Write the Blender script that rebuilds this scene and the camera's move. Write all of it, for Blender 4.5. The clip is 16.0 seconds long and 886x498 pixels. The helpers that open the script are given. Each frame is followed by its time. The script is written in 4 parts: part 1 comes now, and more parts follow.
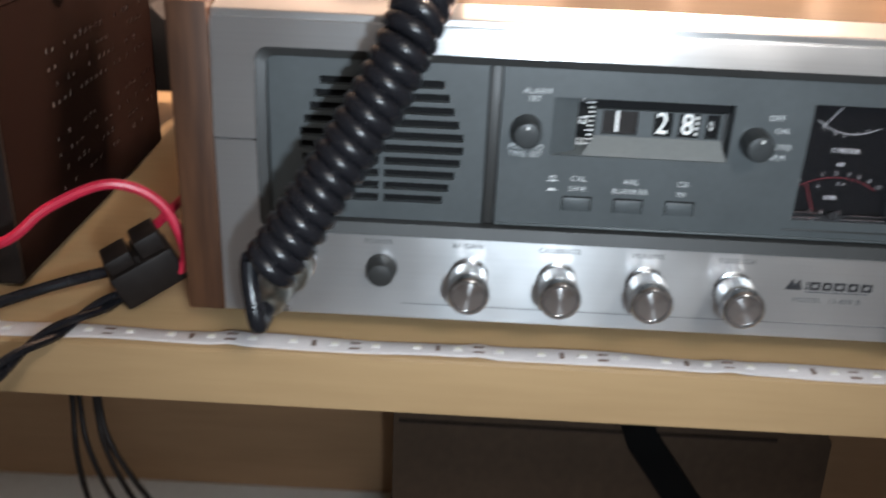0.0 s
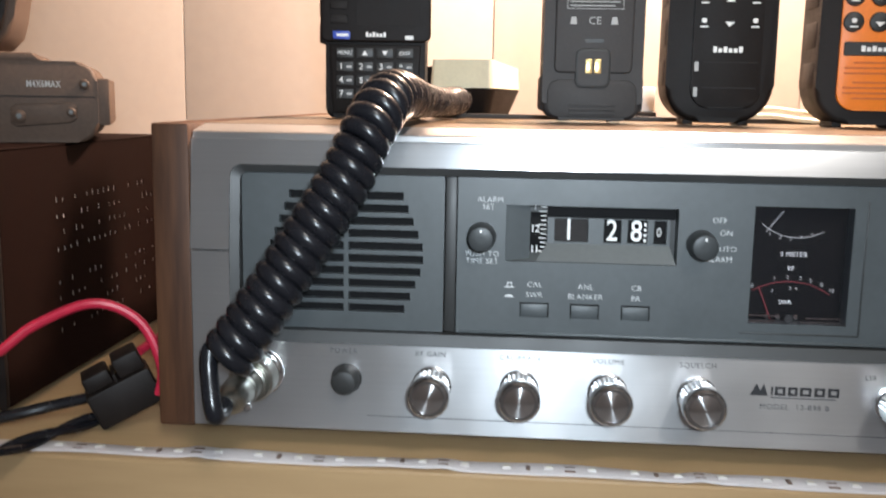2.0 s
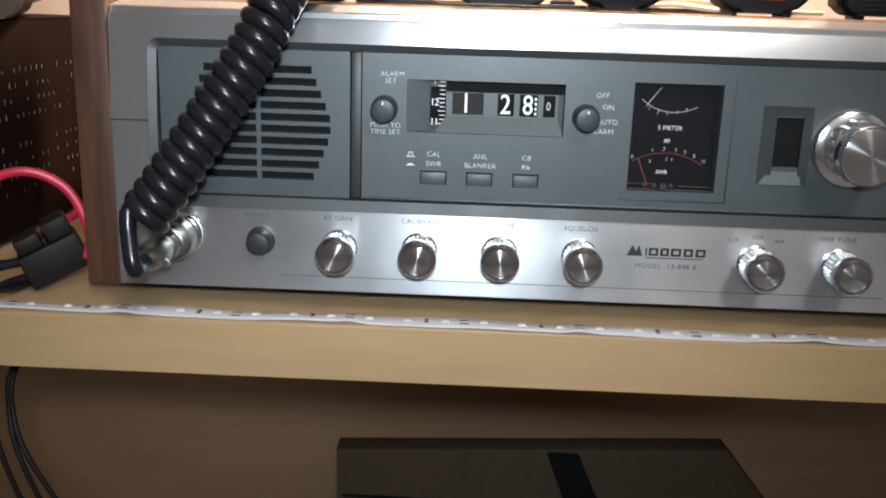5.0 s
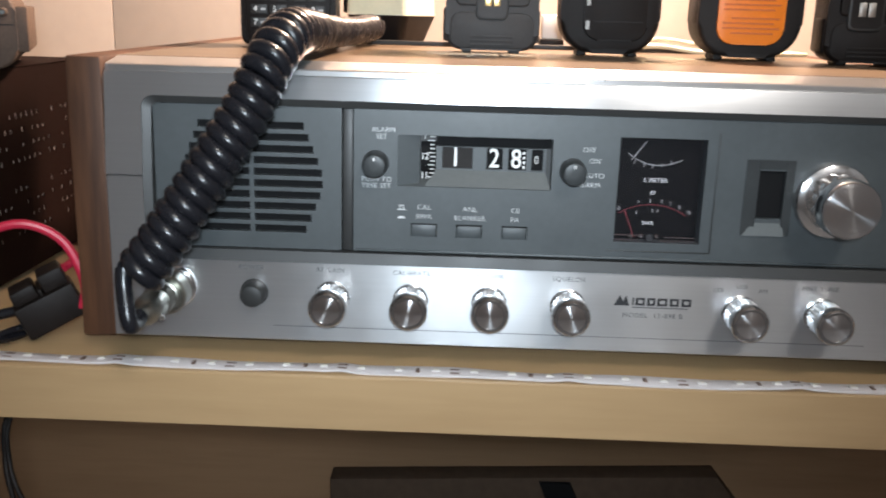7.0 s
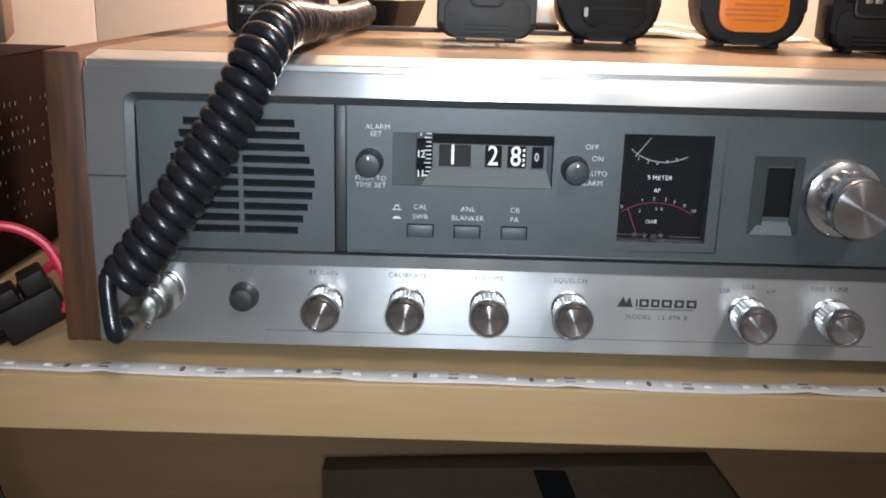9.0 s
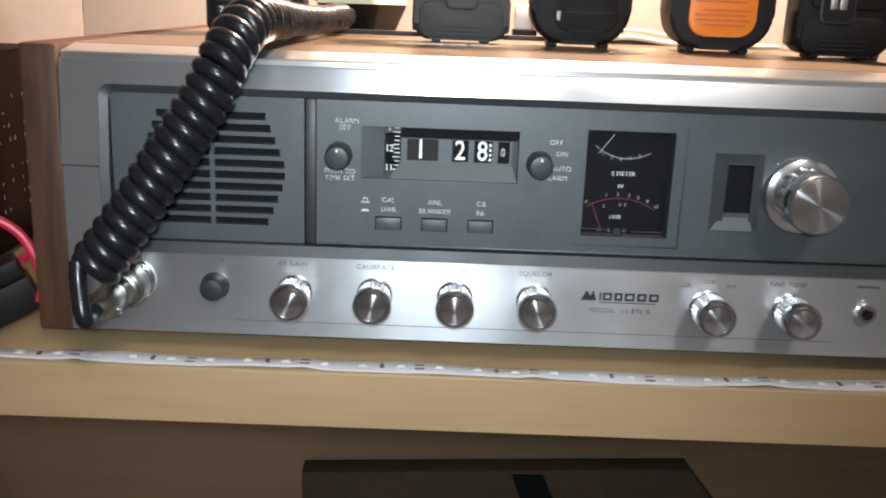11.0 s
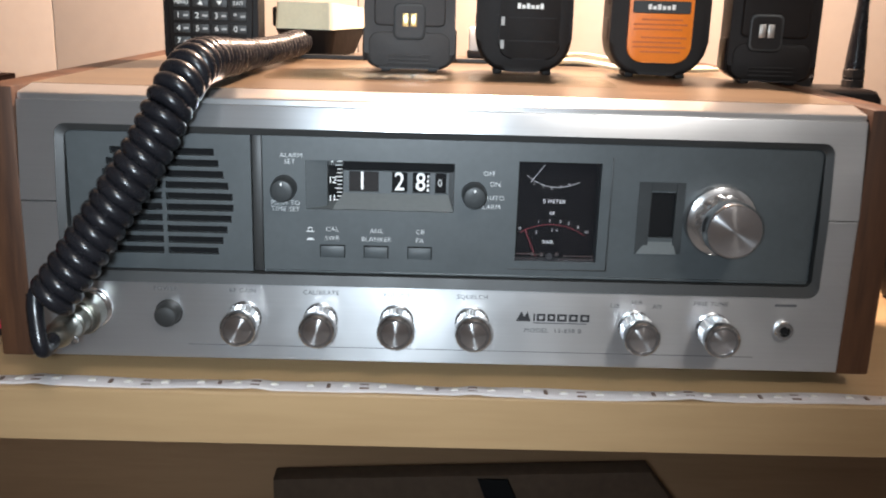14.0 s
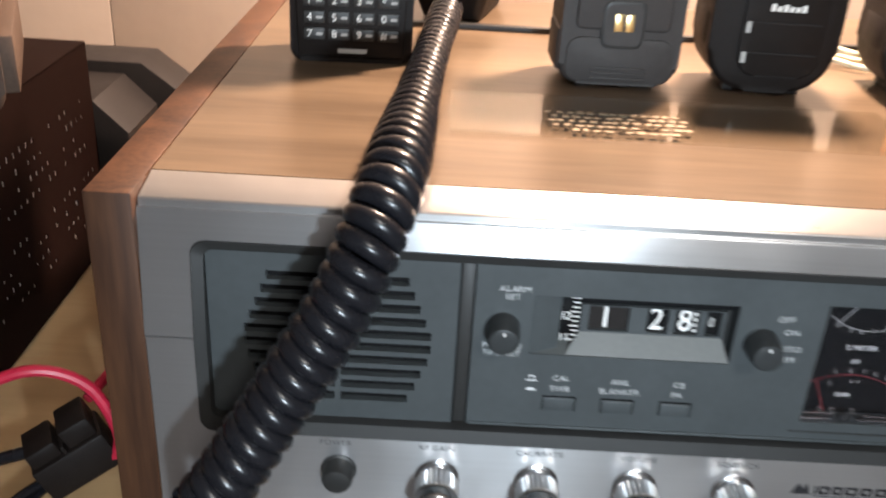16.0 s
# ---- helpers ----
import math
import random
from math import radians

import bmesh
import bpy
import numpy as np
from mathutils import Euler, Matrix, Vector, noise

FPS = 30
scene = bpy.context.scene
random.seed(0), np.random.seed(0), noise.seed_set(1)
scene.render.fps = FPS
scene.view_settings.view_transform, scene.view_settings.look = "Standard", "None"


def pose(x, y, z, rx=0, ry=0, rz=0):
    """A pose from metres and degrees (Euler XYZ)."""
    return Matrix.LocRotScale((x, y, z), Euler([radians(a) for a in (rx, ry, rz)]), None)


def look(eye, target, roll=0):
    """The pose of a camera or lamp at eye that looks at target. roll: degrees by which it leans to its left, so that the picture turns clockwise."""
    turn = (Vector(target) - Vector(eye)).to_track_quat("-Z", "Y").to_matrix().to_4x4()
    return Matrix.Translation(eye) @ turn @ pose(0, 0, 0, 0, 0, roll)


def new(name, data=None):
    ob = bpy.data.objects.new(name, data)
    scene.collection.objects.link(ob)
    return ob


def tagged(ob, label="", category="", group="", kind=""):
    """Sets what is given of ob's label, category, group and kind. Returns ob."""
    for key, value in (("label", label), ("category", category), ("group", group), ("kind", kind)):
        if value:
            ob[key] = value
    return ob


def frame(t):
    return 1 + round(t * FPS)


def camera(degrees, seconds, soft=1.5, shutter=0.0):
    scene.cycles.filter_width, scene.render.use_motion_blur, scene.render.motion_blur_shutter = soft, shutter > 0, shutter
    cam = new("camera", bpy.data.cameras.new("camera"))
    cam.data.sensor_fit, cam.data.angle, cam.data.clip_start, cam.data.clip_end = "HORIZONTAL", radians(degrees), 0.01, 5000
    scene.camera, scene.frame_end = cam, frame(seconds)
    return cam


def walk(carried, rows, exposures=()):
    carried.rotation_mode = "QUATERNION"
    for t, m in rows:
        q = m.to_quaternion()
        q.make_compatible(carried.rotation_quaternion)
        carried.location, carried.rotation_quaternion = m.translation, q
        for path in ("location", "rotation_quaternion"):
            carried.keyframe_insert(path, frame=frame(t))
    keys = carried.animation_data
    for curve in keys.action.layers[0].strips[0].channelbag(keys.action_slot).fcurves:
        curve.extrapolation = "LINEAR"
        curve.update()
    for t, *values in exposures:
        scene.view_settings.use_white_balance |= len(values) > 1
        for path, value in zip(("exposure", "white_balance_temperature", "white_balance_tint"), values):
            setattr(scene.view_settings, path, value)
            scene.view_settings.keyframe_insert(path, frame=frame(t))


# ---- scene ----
cam = camera(51.1, 16.0, soft=1.9, shutter=0.5)
PATH = [
    (0, (0.092, -0.329, 0.197), (0.068, 1.481, -0.654), 2.6),
    (0.2, (0.111, -0.337, 0.186), (0.054, 1.513, -0.572), 2.0),
    (0.5, (0.112, -0.332, 0.202), (0.067, 1.521, -0.55), 0.8),
    (0.8, (0.118, -0.345, 0.153), (-0.066, 1.589, -0.322), 0.1),
    (1, (0.105, -0.345, 0.159), (-0.055, 1.586, -0.335), -0.8),
    (1.2, (0.099, -0.353, 0.16), (-0.067, 1.605, -0.212), -0.2),
    (1.5, (0.115, -0.35, 0.158), (-0.063, 1.618, -0.148), 0.2),
    (2, (0.129, -0.358, 0.144), (-0.021, 1.611, -0.171), 1.0),
    (2.5, (0.135, -0.366, 0.138), (0.023, 1.594, -0.24), 1.8),
    (3, (0.143, -0.373, 0.139), (0.061, 1.574, -0.31), 1.9),
    (3.5, (0.138, -0.38, 0.145), (0.058, 1.566, -0.31), 1.5),
    (4, (0.149, -0.391, 0.15), (0.081, 1.541, -0.363), 0.9),
    (4.2, (0.154, -0.391, 0.136), (0.094, 1.549, -0.347), 1.7),
    (6.3, (0.146, -0.39, 0.151), (0.109, 1.521, -0.44), 2.0),
    (6.5, (0.139, -0.39, 0.156), (0.108, 1.53, -0.403), 2.3),
    (7, (0.154, -0.393, 0.156), (0.119, 1.544, -0.34), 1.7),
    (7.5, (0.17, -0.381, 0.165), (0.15, 1.538, -0.397), 1.5),
    (8, (0.169, -0.377, 0.169), (0.164, 1.54, -0.401), 1.3),
    (8.5, (0.158, -0.376, 0.168), (0.142, 1.537, -0.414), 1.4),
    (8.7, (0.149, -0.376, 0.166), (0.141, 1.543, -0.397), 1.5),
    (10.8, (0.159, -0.384, 0.157), (0.149, 1.547, -0.364), 1.9),
    (11, (0.161, -0.386, 0.156), (0.167, 1.546, -0.359), 2.2),
    (11.5, (0.18, -0.391, 0.153), (0.204, 1.547, -0.34), 2.3),
    (12, (0.201, -0.393, 0.159), (0.253, 1.539, -0.354), 2.3),
    (12.5, (0.22, -0.402, 0.165), (0.296, 1.536, -0.324), 2.1),
    (13, (0.211, -0.408, 0.163), (0.344, 1.529, -0.315), 2.4),
    (13.5, (0.186, -0.409, 0.166), (0.265, 1.527, -0.328), 2.0),
    (14, (0.182, -0.405, 0.175), (0.213, 1.527, -0.345), 1.7),
    (14.5, (0.176, -0.388, 0.171), (0.178, 1.535, -0.379), 1.6),
    (15, (0.18, -0.383, 0.179), (0.188, 1.533, -0.396), 1.7),
    (15.3, (0.160, -0.363, 0.219), (0.149, 1.514, -0.472), 1.8),
    (15.5, (0.147, -0.337, 0.229), (0.11, 1.525, -0.501), 1.8),
    (15.7, (0.127, -0.302, 0.250), (0.085, 1.531, -0.548), 1.9),
    (16, (0.093, -0.256, 0.250), (0.111, 1.530, -0.648), 3.4),
]
walk(cam, [(t, look(eye, target, roll)) for t, eye, target, roll in PATH])

# ---------------------------------------------------------------- light
world = bpy.data.worlds.new("world")
world.use_nodes = True
world.node_tree.nodes["Background"].inputs[0].default_value = (1.0, 0.88, 0.78, 1)
world.node_tree.nodes["Background"].inputs[1].default_value = 0.035
scene.world = world


def lamp(name, where, watts, colour, radius):
    data = bpy.data.lights.new(name, "POINT")
    data.energy, data.color, data.shadow_soft_size = watts, colour, radius
    ob = new(name, data)
    ob.location = where
    return ob


torch = bpy.data.lights.new("phone_torch", "SPOT")
torch.spot_size, torch.spot_blend, torch.shadow_soft_size = radians(73), 1.0, 0.014
torch.energy, torch.color = 11.3, (0.76, 0.89, 1.0)
new("phone_torch", torch).matrix_world = look((0.160, -0.43, 0.180), (0.122, 0.0, 0.085))
lamp("wall_bulb", (0.262, 0.285, 0.54), 58.0, (1.0, 0.725, 0.56), 0.025)
lamp("ceiling_bulb", (0.72, -1.60, 1.48), 74.0, (1.0, 0.95, 0.89), 0.16)


# ---------------------------------------------------------------- materials
def nodes_of(name):
    m = bpy.data.materials.new(name)
    m.use_nodes = True
    t = m.node_tree
    return m, t, t.nodes["Principled BSDF"]


def surface(name, colour, rough=0.5, metal=0.0, vary=0.15, size=60.0, bump=0.0, bump_size=600.0, stretch=(1, 1, 1),
            rough_vary=0.1, coat=0.0, second=None, specular=0.5):
    """Colour with blotches and fine grain, and a fine relief."""
    m, t, b = nodes_of(name)
    n, l = t.nodes, t.links
    tc = n.new("ShaderNodeTexCoord")
    mp = n.new("ShaderNodeMapping")
    mp.inputs["Scale"].default_value = stretch
    l.new(tc.outputs["Object"], mp.inputs[0])
    big, fine = n.new("ShaderNodeTexNoise"), n.new("ShaderNodeTexNoise")
    big.inputs["Scale"].default_value, fine.inputs["Scale"].default_value = size, size * 9
    big.inputs["Detail"].default_value = 6
    l.new(mp.outputs[0], big.inputs["Vector"])
    l.new(mp.outputs[0], fine.inputs["Vector"])
    add = n.new("ShaderNodeMath")
    add.operation = "MULTIPLY_ADD"
    add.inputs[1].default_value = 0.5
    l.new(fine.outputs[0], add.inputs[0])
    half = n.new("ShaderNodeMath")
    half.operation = "MULTIPLY"
    half.inputs[1].default_value = 0.5
    l.new(big.outputs[0], half.inputs[0])
    l.new(half.outputs[0], add.inputs[2])
    ramp = n.new("ShaderNodeValToRGB")
    lo = [c * (1 - vary) for c in colour]
    hi = second or [min(1, c * (1 + vary)) for c in colour]
    ramp.color_ramp.elements[0].position, ramp.color_ramp.elements[1].position = 0.32, 0.68
    ramp.color_ramp.elements[0].color, ramp.color_ramp.elements[1].color = (*lo, 1), (*hi, 1)
    l.new(add.outputs[0], ramp.inputs[0])
    l.new(ramp.outputs[0], b.inputs["Base Color"])
    rr = n.new("ShaderNodeMapRange")
    rr.inputs["To Min"].default_value, rr.inputs["To Max"].default_value = max(0.02, rough - rough_vary), min(1, rough + rough_vary)
    l.new(big.outputs[0], rr.inputs[0])
    l.new(rr.outputs[0], b.inputs["Roughness"])
    b.inputs["Metallic"].default_value = metal
    b.inputs["Coat Weight"].default_value = coat
    b.inputs["Specular IOR Level"].default_value = specular
    if bump:
        g, bp = n.new("ShaderNodeTexNoise"), n.new("ShaderNodeBump")
        g.inputs["Scale"].default_value = bump_size
        l.new(mp.outputs[0], g.inputs["Vector"])
        bp.inputs["Strength"].default_value, bp.inputs["Distance"].default_value = bump, 0.0004
        l.new(g.outputs[0], bp.inputs["Height"])
        l.new(bp.outputs[0], b.inputs["Normal"])
    return m


def brushed(name, colour, rough=0.32, aniso=0.8, radial=False, metal=1.0):
    """Brushed metal: grain along x on sheets (by the uv map), rings on turned knobs."""
    m, t, b = nodes_of(name)
    n, l = t.nodes, t.links
    tc, mp, no, ramp = n.new("ShaderNodeTexCoord"), n.new("ShaderNodeMapping"), n.new("ShaderNodeTexNoise"), n.new("ShaderNodeValToRGB")
    mp.inputs["Scale"].default_value = (6, 60, 900) if not radial else (60, 60, 60)
    no.inputs["Scale"].default_value, no.inputs["Detail"].default_value = 1.0, 4
    l.new(tc.outputs["Object"], mp.inputs[0])
    l.new(mp.outputs[0], no.inputs["Vector"])
    ramp.color_ramp.elements[0].position, ramp.color_ramp.elements[1].position = 0.3, 0.7
    ramp.color_ramp.elements[0].color = (*[c * 0.95 for c in colour], 1)
    ramp.color_ramp.elements[1].color = (*colour, 1)
    l.new(no.outputs[0], ramp.inputs[0])
    l.new(ramp.outputs[0], b.inputs["Base Color"])
    b.inputs["Metallic"].default_value = metal
    b.inputs["Roughness"].default_value = rough
    b.inputs["Anisotropic"].default_value = aniso
    tg = n.new("ShaderNodeTangent")
    if radial:
        tg.direction_type, tg.axis = "RADIAL", "Y"
        b.inputs["Anisotropic Rotation"].default_value = 0.25
    else:
        tg.direction_type = "UV_MAP"
        stain = n.new("ShaderNodeTexNoise")
        stain.inputs["Scale"].default_value, stain.inputs["Detail"].default_value = 35, 5
        l.new(tc.outputs["Object"], stain.inputs["Vector"])
        rr = n.new("ShaderNodeMapRange")
        rr.inputs["To Min"].default_value, rr.inputs["To Max"].default_value = rough - 0.07, rough + 0.09
        l.new(stain.outputs[0], rr.inputs[0])
        l.new(rr.outputs[0], b.inputs["Roughness"])
    l.new(tg.outputs[0], b.inputs["Tangent"])
    return m


def wood(name, dark, light, along, rough=0.35, scale=14.0):
    """Streaked grain along one axis with pores."""
    m, t, b = nodes_of(name)
    n, l = t.nodes, t.links
    tc, mp = n.new("ShaderNodeTexCoord"), n.new("ShaderNodeMapping")
    s = [scale * 1.0] * 3
    s["xyz".index(along)] = scale * 0.09
    mp.inputs["Scale"].default_value = s
    l.new(tc.outputs["Object"], mp.inputs[0])
    a, c = n.new("ShaderNodeTexNoise"), n.new("ShaderNodeTexNoise")
    a.inputs["Scale"].default_value, a.inputs["Detail"].default_value, a.inputs["Distortion"].default_value = 3, 7, 0.8
    c.inputs["Scale"].default_value, c.inputs["Detail"].default_value = 30, 4
    for x in (a, c):
        l.new(mp.outputs[0], x.inputs["Vector"])
    mixer = n.new("ShaderNodeMath")
    mixer.operation = "MULTIPLY_ADD"
    mixer.inputs[1].default_value = 0.35
    l.new(c.outputs[0], mixer.inputs[0])
    k = n.new("ShaderNodeMath")
    k.operation = "MULTIPLY"
    k.inputs[1].default_value = 0.65
    l.new(a.outputs[0], k.inputs[0])
    l.new(k.outputs[0], mixer.inputs[2])
    ramp = n.new("ShaderNodeValToRGB")
    ramp.color_ramp.elements[0].position, ramp.color_ramp.elements[1].position = 0.36, 0.62
    ramp.color_ramp.elements[0].color, ramp.color_ramp.elements[1].color = (*dark, 1), (*light, 1)
    l.new(mixer.outputs[0], ramp.inputs[0])
    l.new(ramp.outputs[0], b.inputs["Base Color"])
    b.inputs["Roughness"].default_value = rough
    b.inputs["Specular IOR Level"].default_value = 0.3
    bp = n.new("ShaderNodeBump")
    bp.inputs["Strength"].default_value, bp.inputs["Distance"].default_value = 0.25, 0.0003
    l.new(mixer.outputs[0], bp.inputs["Height"])
    l.new(bp.outputs[0], b.inputs["Normal"])
    return m


def clear(name, tint=(1, 1, 1), gloss=0.02, share=0.06):
    """Thin clear plastic: lets light through and mirrors a share of it."""
    m = bpy.data.materials.new(name)
    m.use_nodes = True
    t = m.node_tree
    t.nodes.remove(t.nodes["Principled BSDF"])
    n, l = t.nodes, t.links
    tr, gl, mx = n.new("ShaderNodeBsdfTransparent"), n.new("ShaderNodeBsdfGlossy"), n.new("ShaderNodeMixShader")
    tr.inputs[0].default_value = (*tint, 1)
    gl.inputs["Roughness"].default_value = gloss
    mx.inputs[0].default_value = share
    l.new(tr.outputs[0], mx.inputs[1])
    l.new(gl.outputs[0], mx.inputs[2])
    l.new(mx.outputs[0], n["Material Output"].inputs[0])
    return m


ALU = brushed("brushed_aluminium", (0.545, 0.55, 0.56), 0.31, 0.80, metal=0.90)
TRIM = brushed("bright_aluminium", (0.70, 0.70, 0.70), 0.30, 0.6, metal=0.95)
SPUN = brushed("spun_aluminium", (0.84, 0.84, 0.85), 0.17, 0.97, radial=True, metal=1.0)
CHROME = surface("nickel_plate", (0.82, 0.82, 0.82), 0.13, 1.0, 0.08, 90, rough_vary=0.06)
STEEL = surface("turned_aluminium", (0.58, 0.585, 0.59), 0.17, 1.0, 0.08, 90, rough_vary=0.05)
SATIN = surface("satin_aluminium", (0.60, 0.605, 0.61), 0.33, 0.95, 0.08, 90, rough_vary=0.05)
# same walnut; the sides' weaker light is put into a darker colour
WALNUT_Z = wood("walnut_upright_shaded", (0.030, 0.012, 0.0058), (0.080, 0.034, 0.0155), "z", 0.6)
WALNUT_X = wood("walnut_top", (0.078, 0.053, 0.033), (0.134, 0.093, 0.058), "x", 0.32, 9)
SHELF = wood("maple_laminate", (0.290, 0.188, 0.096), (0.335, 0.222, 0.116), "x", 0.45, 9)
LOWER = wood("brown_back_board", (0.31, 0.185, 0.10), (0.37, 0.225, 0.125), "x", 0.6, 6)
GREY = surface("charcoal_plastic", (0.043, 0.050, 0.053), 0.44, 0, 0.1, 40, 0.15, 2500, specular=0.6)
BEZEL = surface("dark_bezel_plastic", (0.017, 0.017, 0.0165), 0.5, 0, 0.1, 40)
# for black parts, and for shade put into colour in the front's recesses
BLACK_SHADE = surface("black_parts_and_shade", (0.005, 0.005, 0.0055), 0.7, 0, 0.1, 50, specular=0.12)
LIP = surface("grey_lip_plastic", (0.078, 0.085, 0.085), 0.5, 0, 0.08, 60)
RUBBER = surface("black_pvc", (0.008, 0.008, 0.010), 0.27, 0, 0.15, 120, 0.05, 900, rough_vary=0.06, specular=0.34)
BLACK = surface("black_abs", (0.0095, 0.0070, 0.0062), 0.5, 0, 0.2, 70, 0.3, 3000, specular=0.16)
BLACK2 = surface("matt_black_abs", (0.015, 0.0125, 0.0118), 0.58, 0, 0.15, 70, 0.3, 3000, specular=0.2)
GUNMETAL = surface("gunmetal_abs", (0.036, 0.032, 0.031), 0.55, 0, 0.15, 70, 0.3, 3000, specular=0.35)
CASE = surface("black_painted_steel", (0.0060, 0.0020, 0.0013), 0.75, 0, 0.2, 30, 0.3, 1800, specular=0.05)
DULL = surface("dull_black_casting", (0.066, 0.043, 0.031), 0.6, 0, 0.2, 60, 0.5, 1500, specular=0.25)
ORANGE = surface("orange_abs", (0.80, 0.20, 0.015), 0.42, 0, 0.06, 60, 0.1, 2500)
RED = surface("red_silicone", (0.43, 0.014, 0.042), 0.4, 0, 0.12, 50)
BEIGE = surface("cream_abs", (0.70, 0.66, 0.48), 0.45, 0, 0.06, 60)
WHITE = surface("white_print", (0.78, 0.78, 0.76), 0.6, 0, 0.04, 90)
PRINT = surface("legend_print", (0.52, 0.53, 0.53), 0.6, 0, 0.06, 90)
DIMWHITE = surface("grey_print", (0.38, 0.38, 0.37), 0.6, 0, 0.04, 90)
INK = surface("dark_print", (0.012, 0.012, 0.014), 0.5, 0, 0.1, 90)
INKGREY = surface("grey_ink", (0.075, 0.075, 0.08), 0.5, 0.0, 0.1, 90)
REDPRINT = surface("red_print", (0.22, 0.03, 0.035), 0.5, 0, 0.08, 90)
RUST = surface("rust_print", (0.50, 0.11, 0.012), 0.5, 0, 0.06, 90)
BLUEKEY = surface("blue_key", (0.05, 0.09, 0.42), 0.4, 0, 0.1, 90)
AMBERKEY = surface("amber_key", (0.75, 0.25, 0.12), 0.4, 0, 0.1, 90)
GOLD = surface("gold_contact", (0.75, 0.55, 0.25), 0.3, 1.0, 0.1, 90)
SILVERPLATE = surface("tinned_contact", (0.34, 0.31, 0.28), 0.42, 1.0, 0.1, 90)
STRIP = surface("white_silicone_tape", (0.47, 0.435, 0.43), 0.42, 0, 0.07, 70, 0.3, 300)
LEDW = surface("led_package", (0.50, 0.475, 0.455), 0.3, 0, 0.03, 90)
CORE = surface("slot_glint_steel", (0.42, 0.39, 0.36), 0.45, 0.2, 0.75, 160)
SMOKE = surface("smoky_plastic", (0.025, 0.0275, 0.0285), 0.42, 0, 0.1, 60, specular=0.35)
NICKEL = surface("dull_nickel", (0.34, 0.335, 0.30), 0.34, 1.0, 0.15, 90)
DOTS = surface("glint_dots", (0.26, 0.20, 0.13), 0.45, 0.2, 0.1, 90)
LEDY = surface("led_phosphor", (0.54, 0.51, 0.43), 0.35, 0, 0.05, 90)
COPPER = surface("solder_pad", (0.14, 0.09, 0.07), 0.4, 0.4, 0.2, 90)
WALLP = surface("cream_wall_panel", (0.41, 0.360, 0.318), 0.55, 0, 0.04, 8, 0.25, 160)
ROOM = surface("unseen_room_paint", (0.17, 0.18, 0.195), 0.8, 0, 0.06, 3)
GLASS = clear("meter_glass", (0.93, 0.92, 0.95), 0.14, 0.018)
FILM = clear("clear_acrylic", (0.97, 0.96, 0.93), 0.03, 0.13)
LCD = surface("lcd_glass", (0.06, 0.065, 0.045), 0.3, 0, 0.05, 90)
DARKBOX = surface("dark_brown_card", (0.075, 0.050, 0.034), 0.8, 0, 0.15, 12, specular=0.2)
PALE = surface("pale_grey_laminate", (0.68, 0.69, 0.68), 0.5, 0, 0.06, 8)


# ---------------------------------------------------------------- mesh helpers
def thing(name, label, category, group="", at=(0, 0, 0), kind=""):
    ob = new(name)
    ob.empty_display_size = 0.02
    ob.location = at
    return tagged(ob, label, category, group, kind)


def part(name, bm, material, parent=None, label="", smooth=True, angle=0.6):
    me = bpy.data.meshes.new(name)
    bmesh.ops.recalc_face_normals(bm, faces=bm.faces)
    if smooth:
        for f in bm.faces:
            f.smooth = True
        for e in bm.edges:
            if len(e.link_faces) == 2 and e.calc_face_angle(0) > angle:
                e.smooth = False
    bm.to_mesh(me)
    bm.free()
    me.materials.append(material)
    ob = new(name, me)
    if parent is not None:
        ob.parent = parent
    if label:
        ob["label"] = label
    return ob


def box(x0, x1, y0, y1, z0, z1, bevel=0.0, seg=2, bm=None):
    bm = bm or bmesh.new()
    v = bmesh.ops.create_cube(bm, size=1.0)["verts"]
    for p in v:
        p.co = Vector(((x0 + x1) / 2 + p.co.x * (x1 - x0), (y0 + y1) / 2 + p.co.y * (y1 - y0), (z0 + z1) / 2 + p.co.z * (z1 - z0)))
    if bevel:
        es = list({e for p in v for e in p.link_edges})
        bmesh.ops.bevel(bm, geom=es, offset=bevel, segments=seg, profile=0.5, affect="EDGES")
    return bm


def rounded(x0, x1, z0, z1, r, n=6):
    """Corner points of a rounded rectangle; r: one radius, or four (bottom left, bottom right, top right, top left)."""
    rs = r if isinstance(r, (tuple, list)) else (r,) * 4
    out = []
    for (cx, cz, a0), q in zip(((x0, z0, 180), (x1, z0, 270), (x1, z1, 0), (x0, z1, 90)), rs):
        ox = cx + q if cx == x0 else cx - q
        oz = cz + q if cz == z0 else cz - q
        for i in range(n + 1):
            a = radians(a0 + 90 * i / n)
            out.append((ox + q * math.cos(a), oz + q * math.sin(a)))
    return out


def plate(points, y0, y1, bevel=0.0, seg=2, bm=None):
    """A flat shape in x and z, from y0 (front) to y1, with rounded rims."""
    bm = bm or bmesh.new()
    a = [bm.verts.new((x, y0, z)) for x, z in points]
    b = [bm.verts.new((x, y1, z)) for x, z in points]
    f = bm.faces.new(a)
    g = bm.faces.new(b[::-1])
    n = len(points)
    for i in range(n):
        bm.faces.new((a[i], a[(i + 1) % n], b[(i + 1) % n], b[i]))
    if bevel:
        bmesh.ops.bevel(bm, geom=list(f.edges) + list(g.edges), offset=bevel, segments=seg, profile=0.5, affect="EDGES")
    return bm


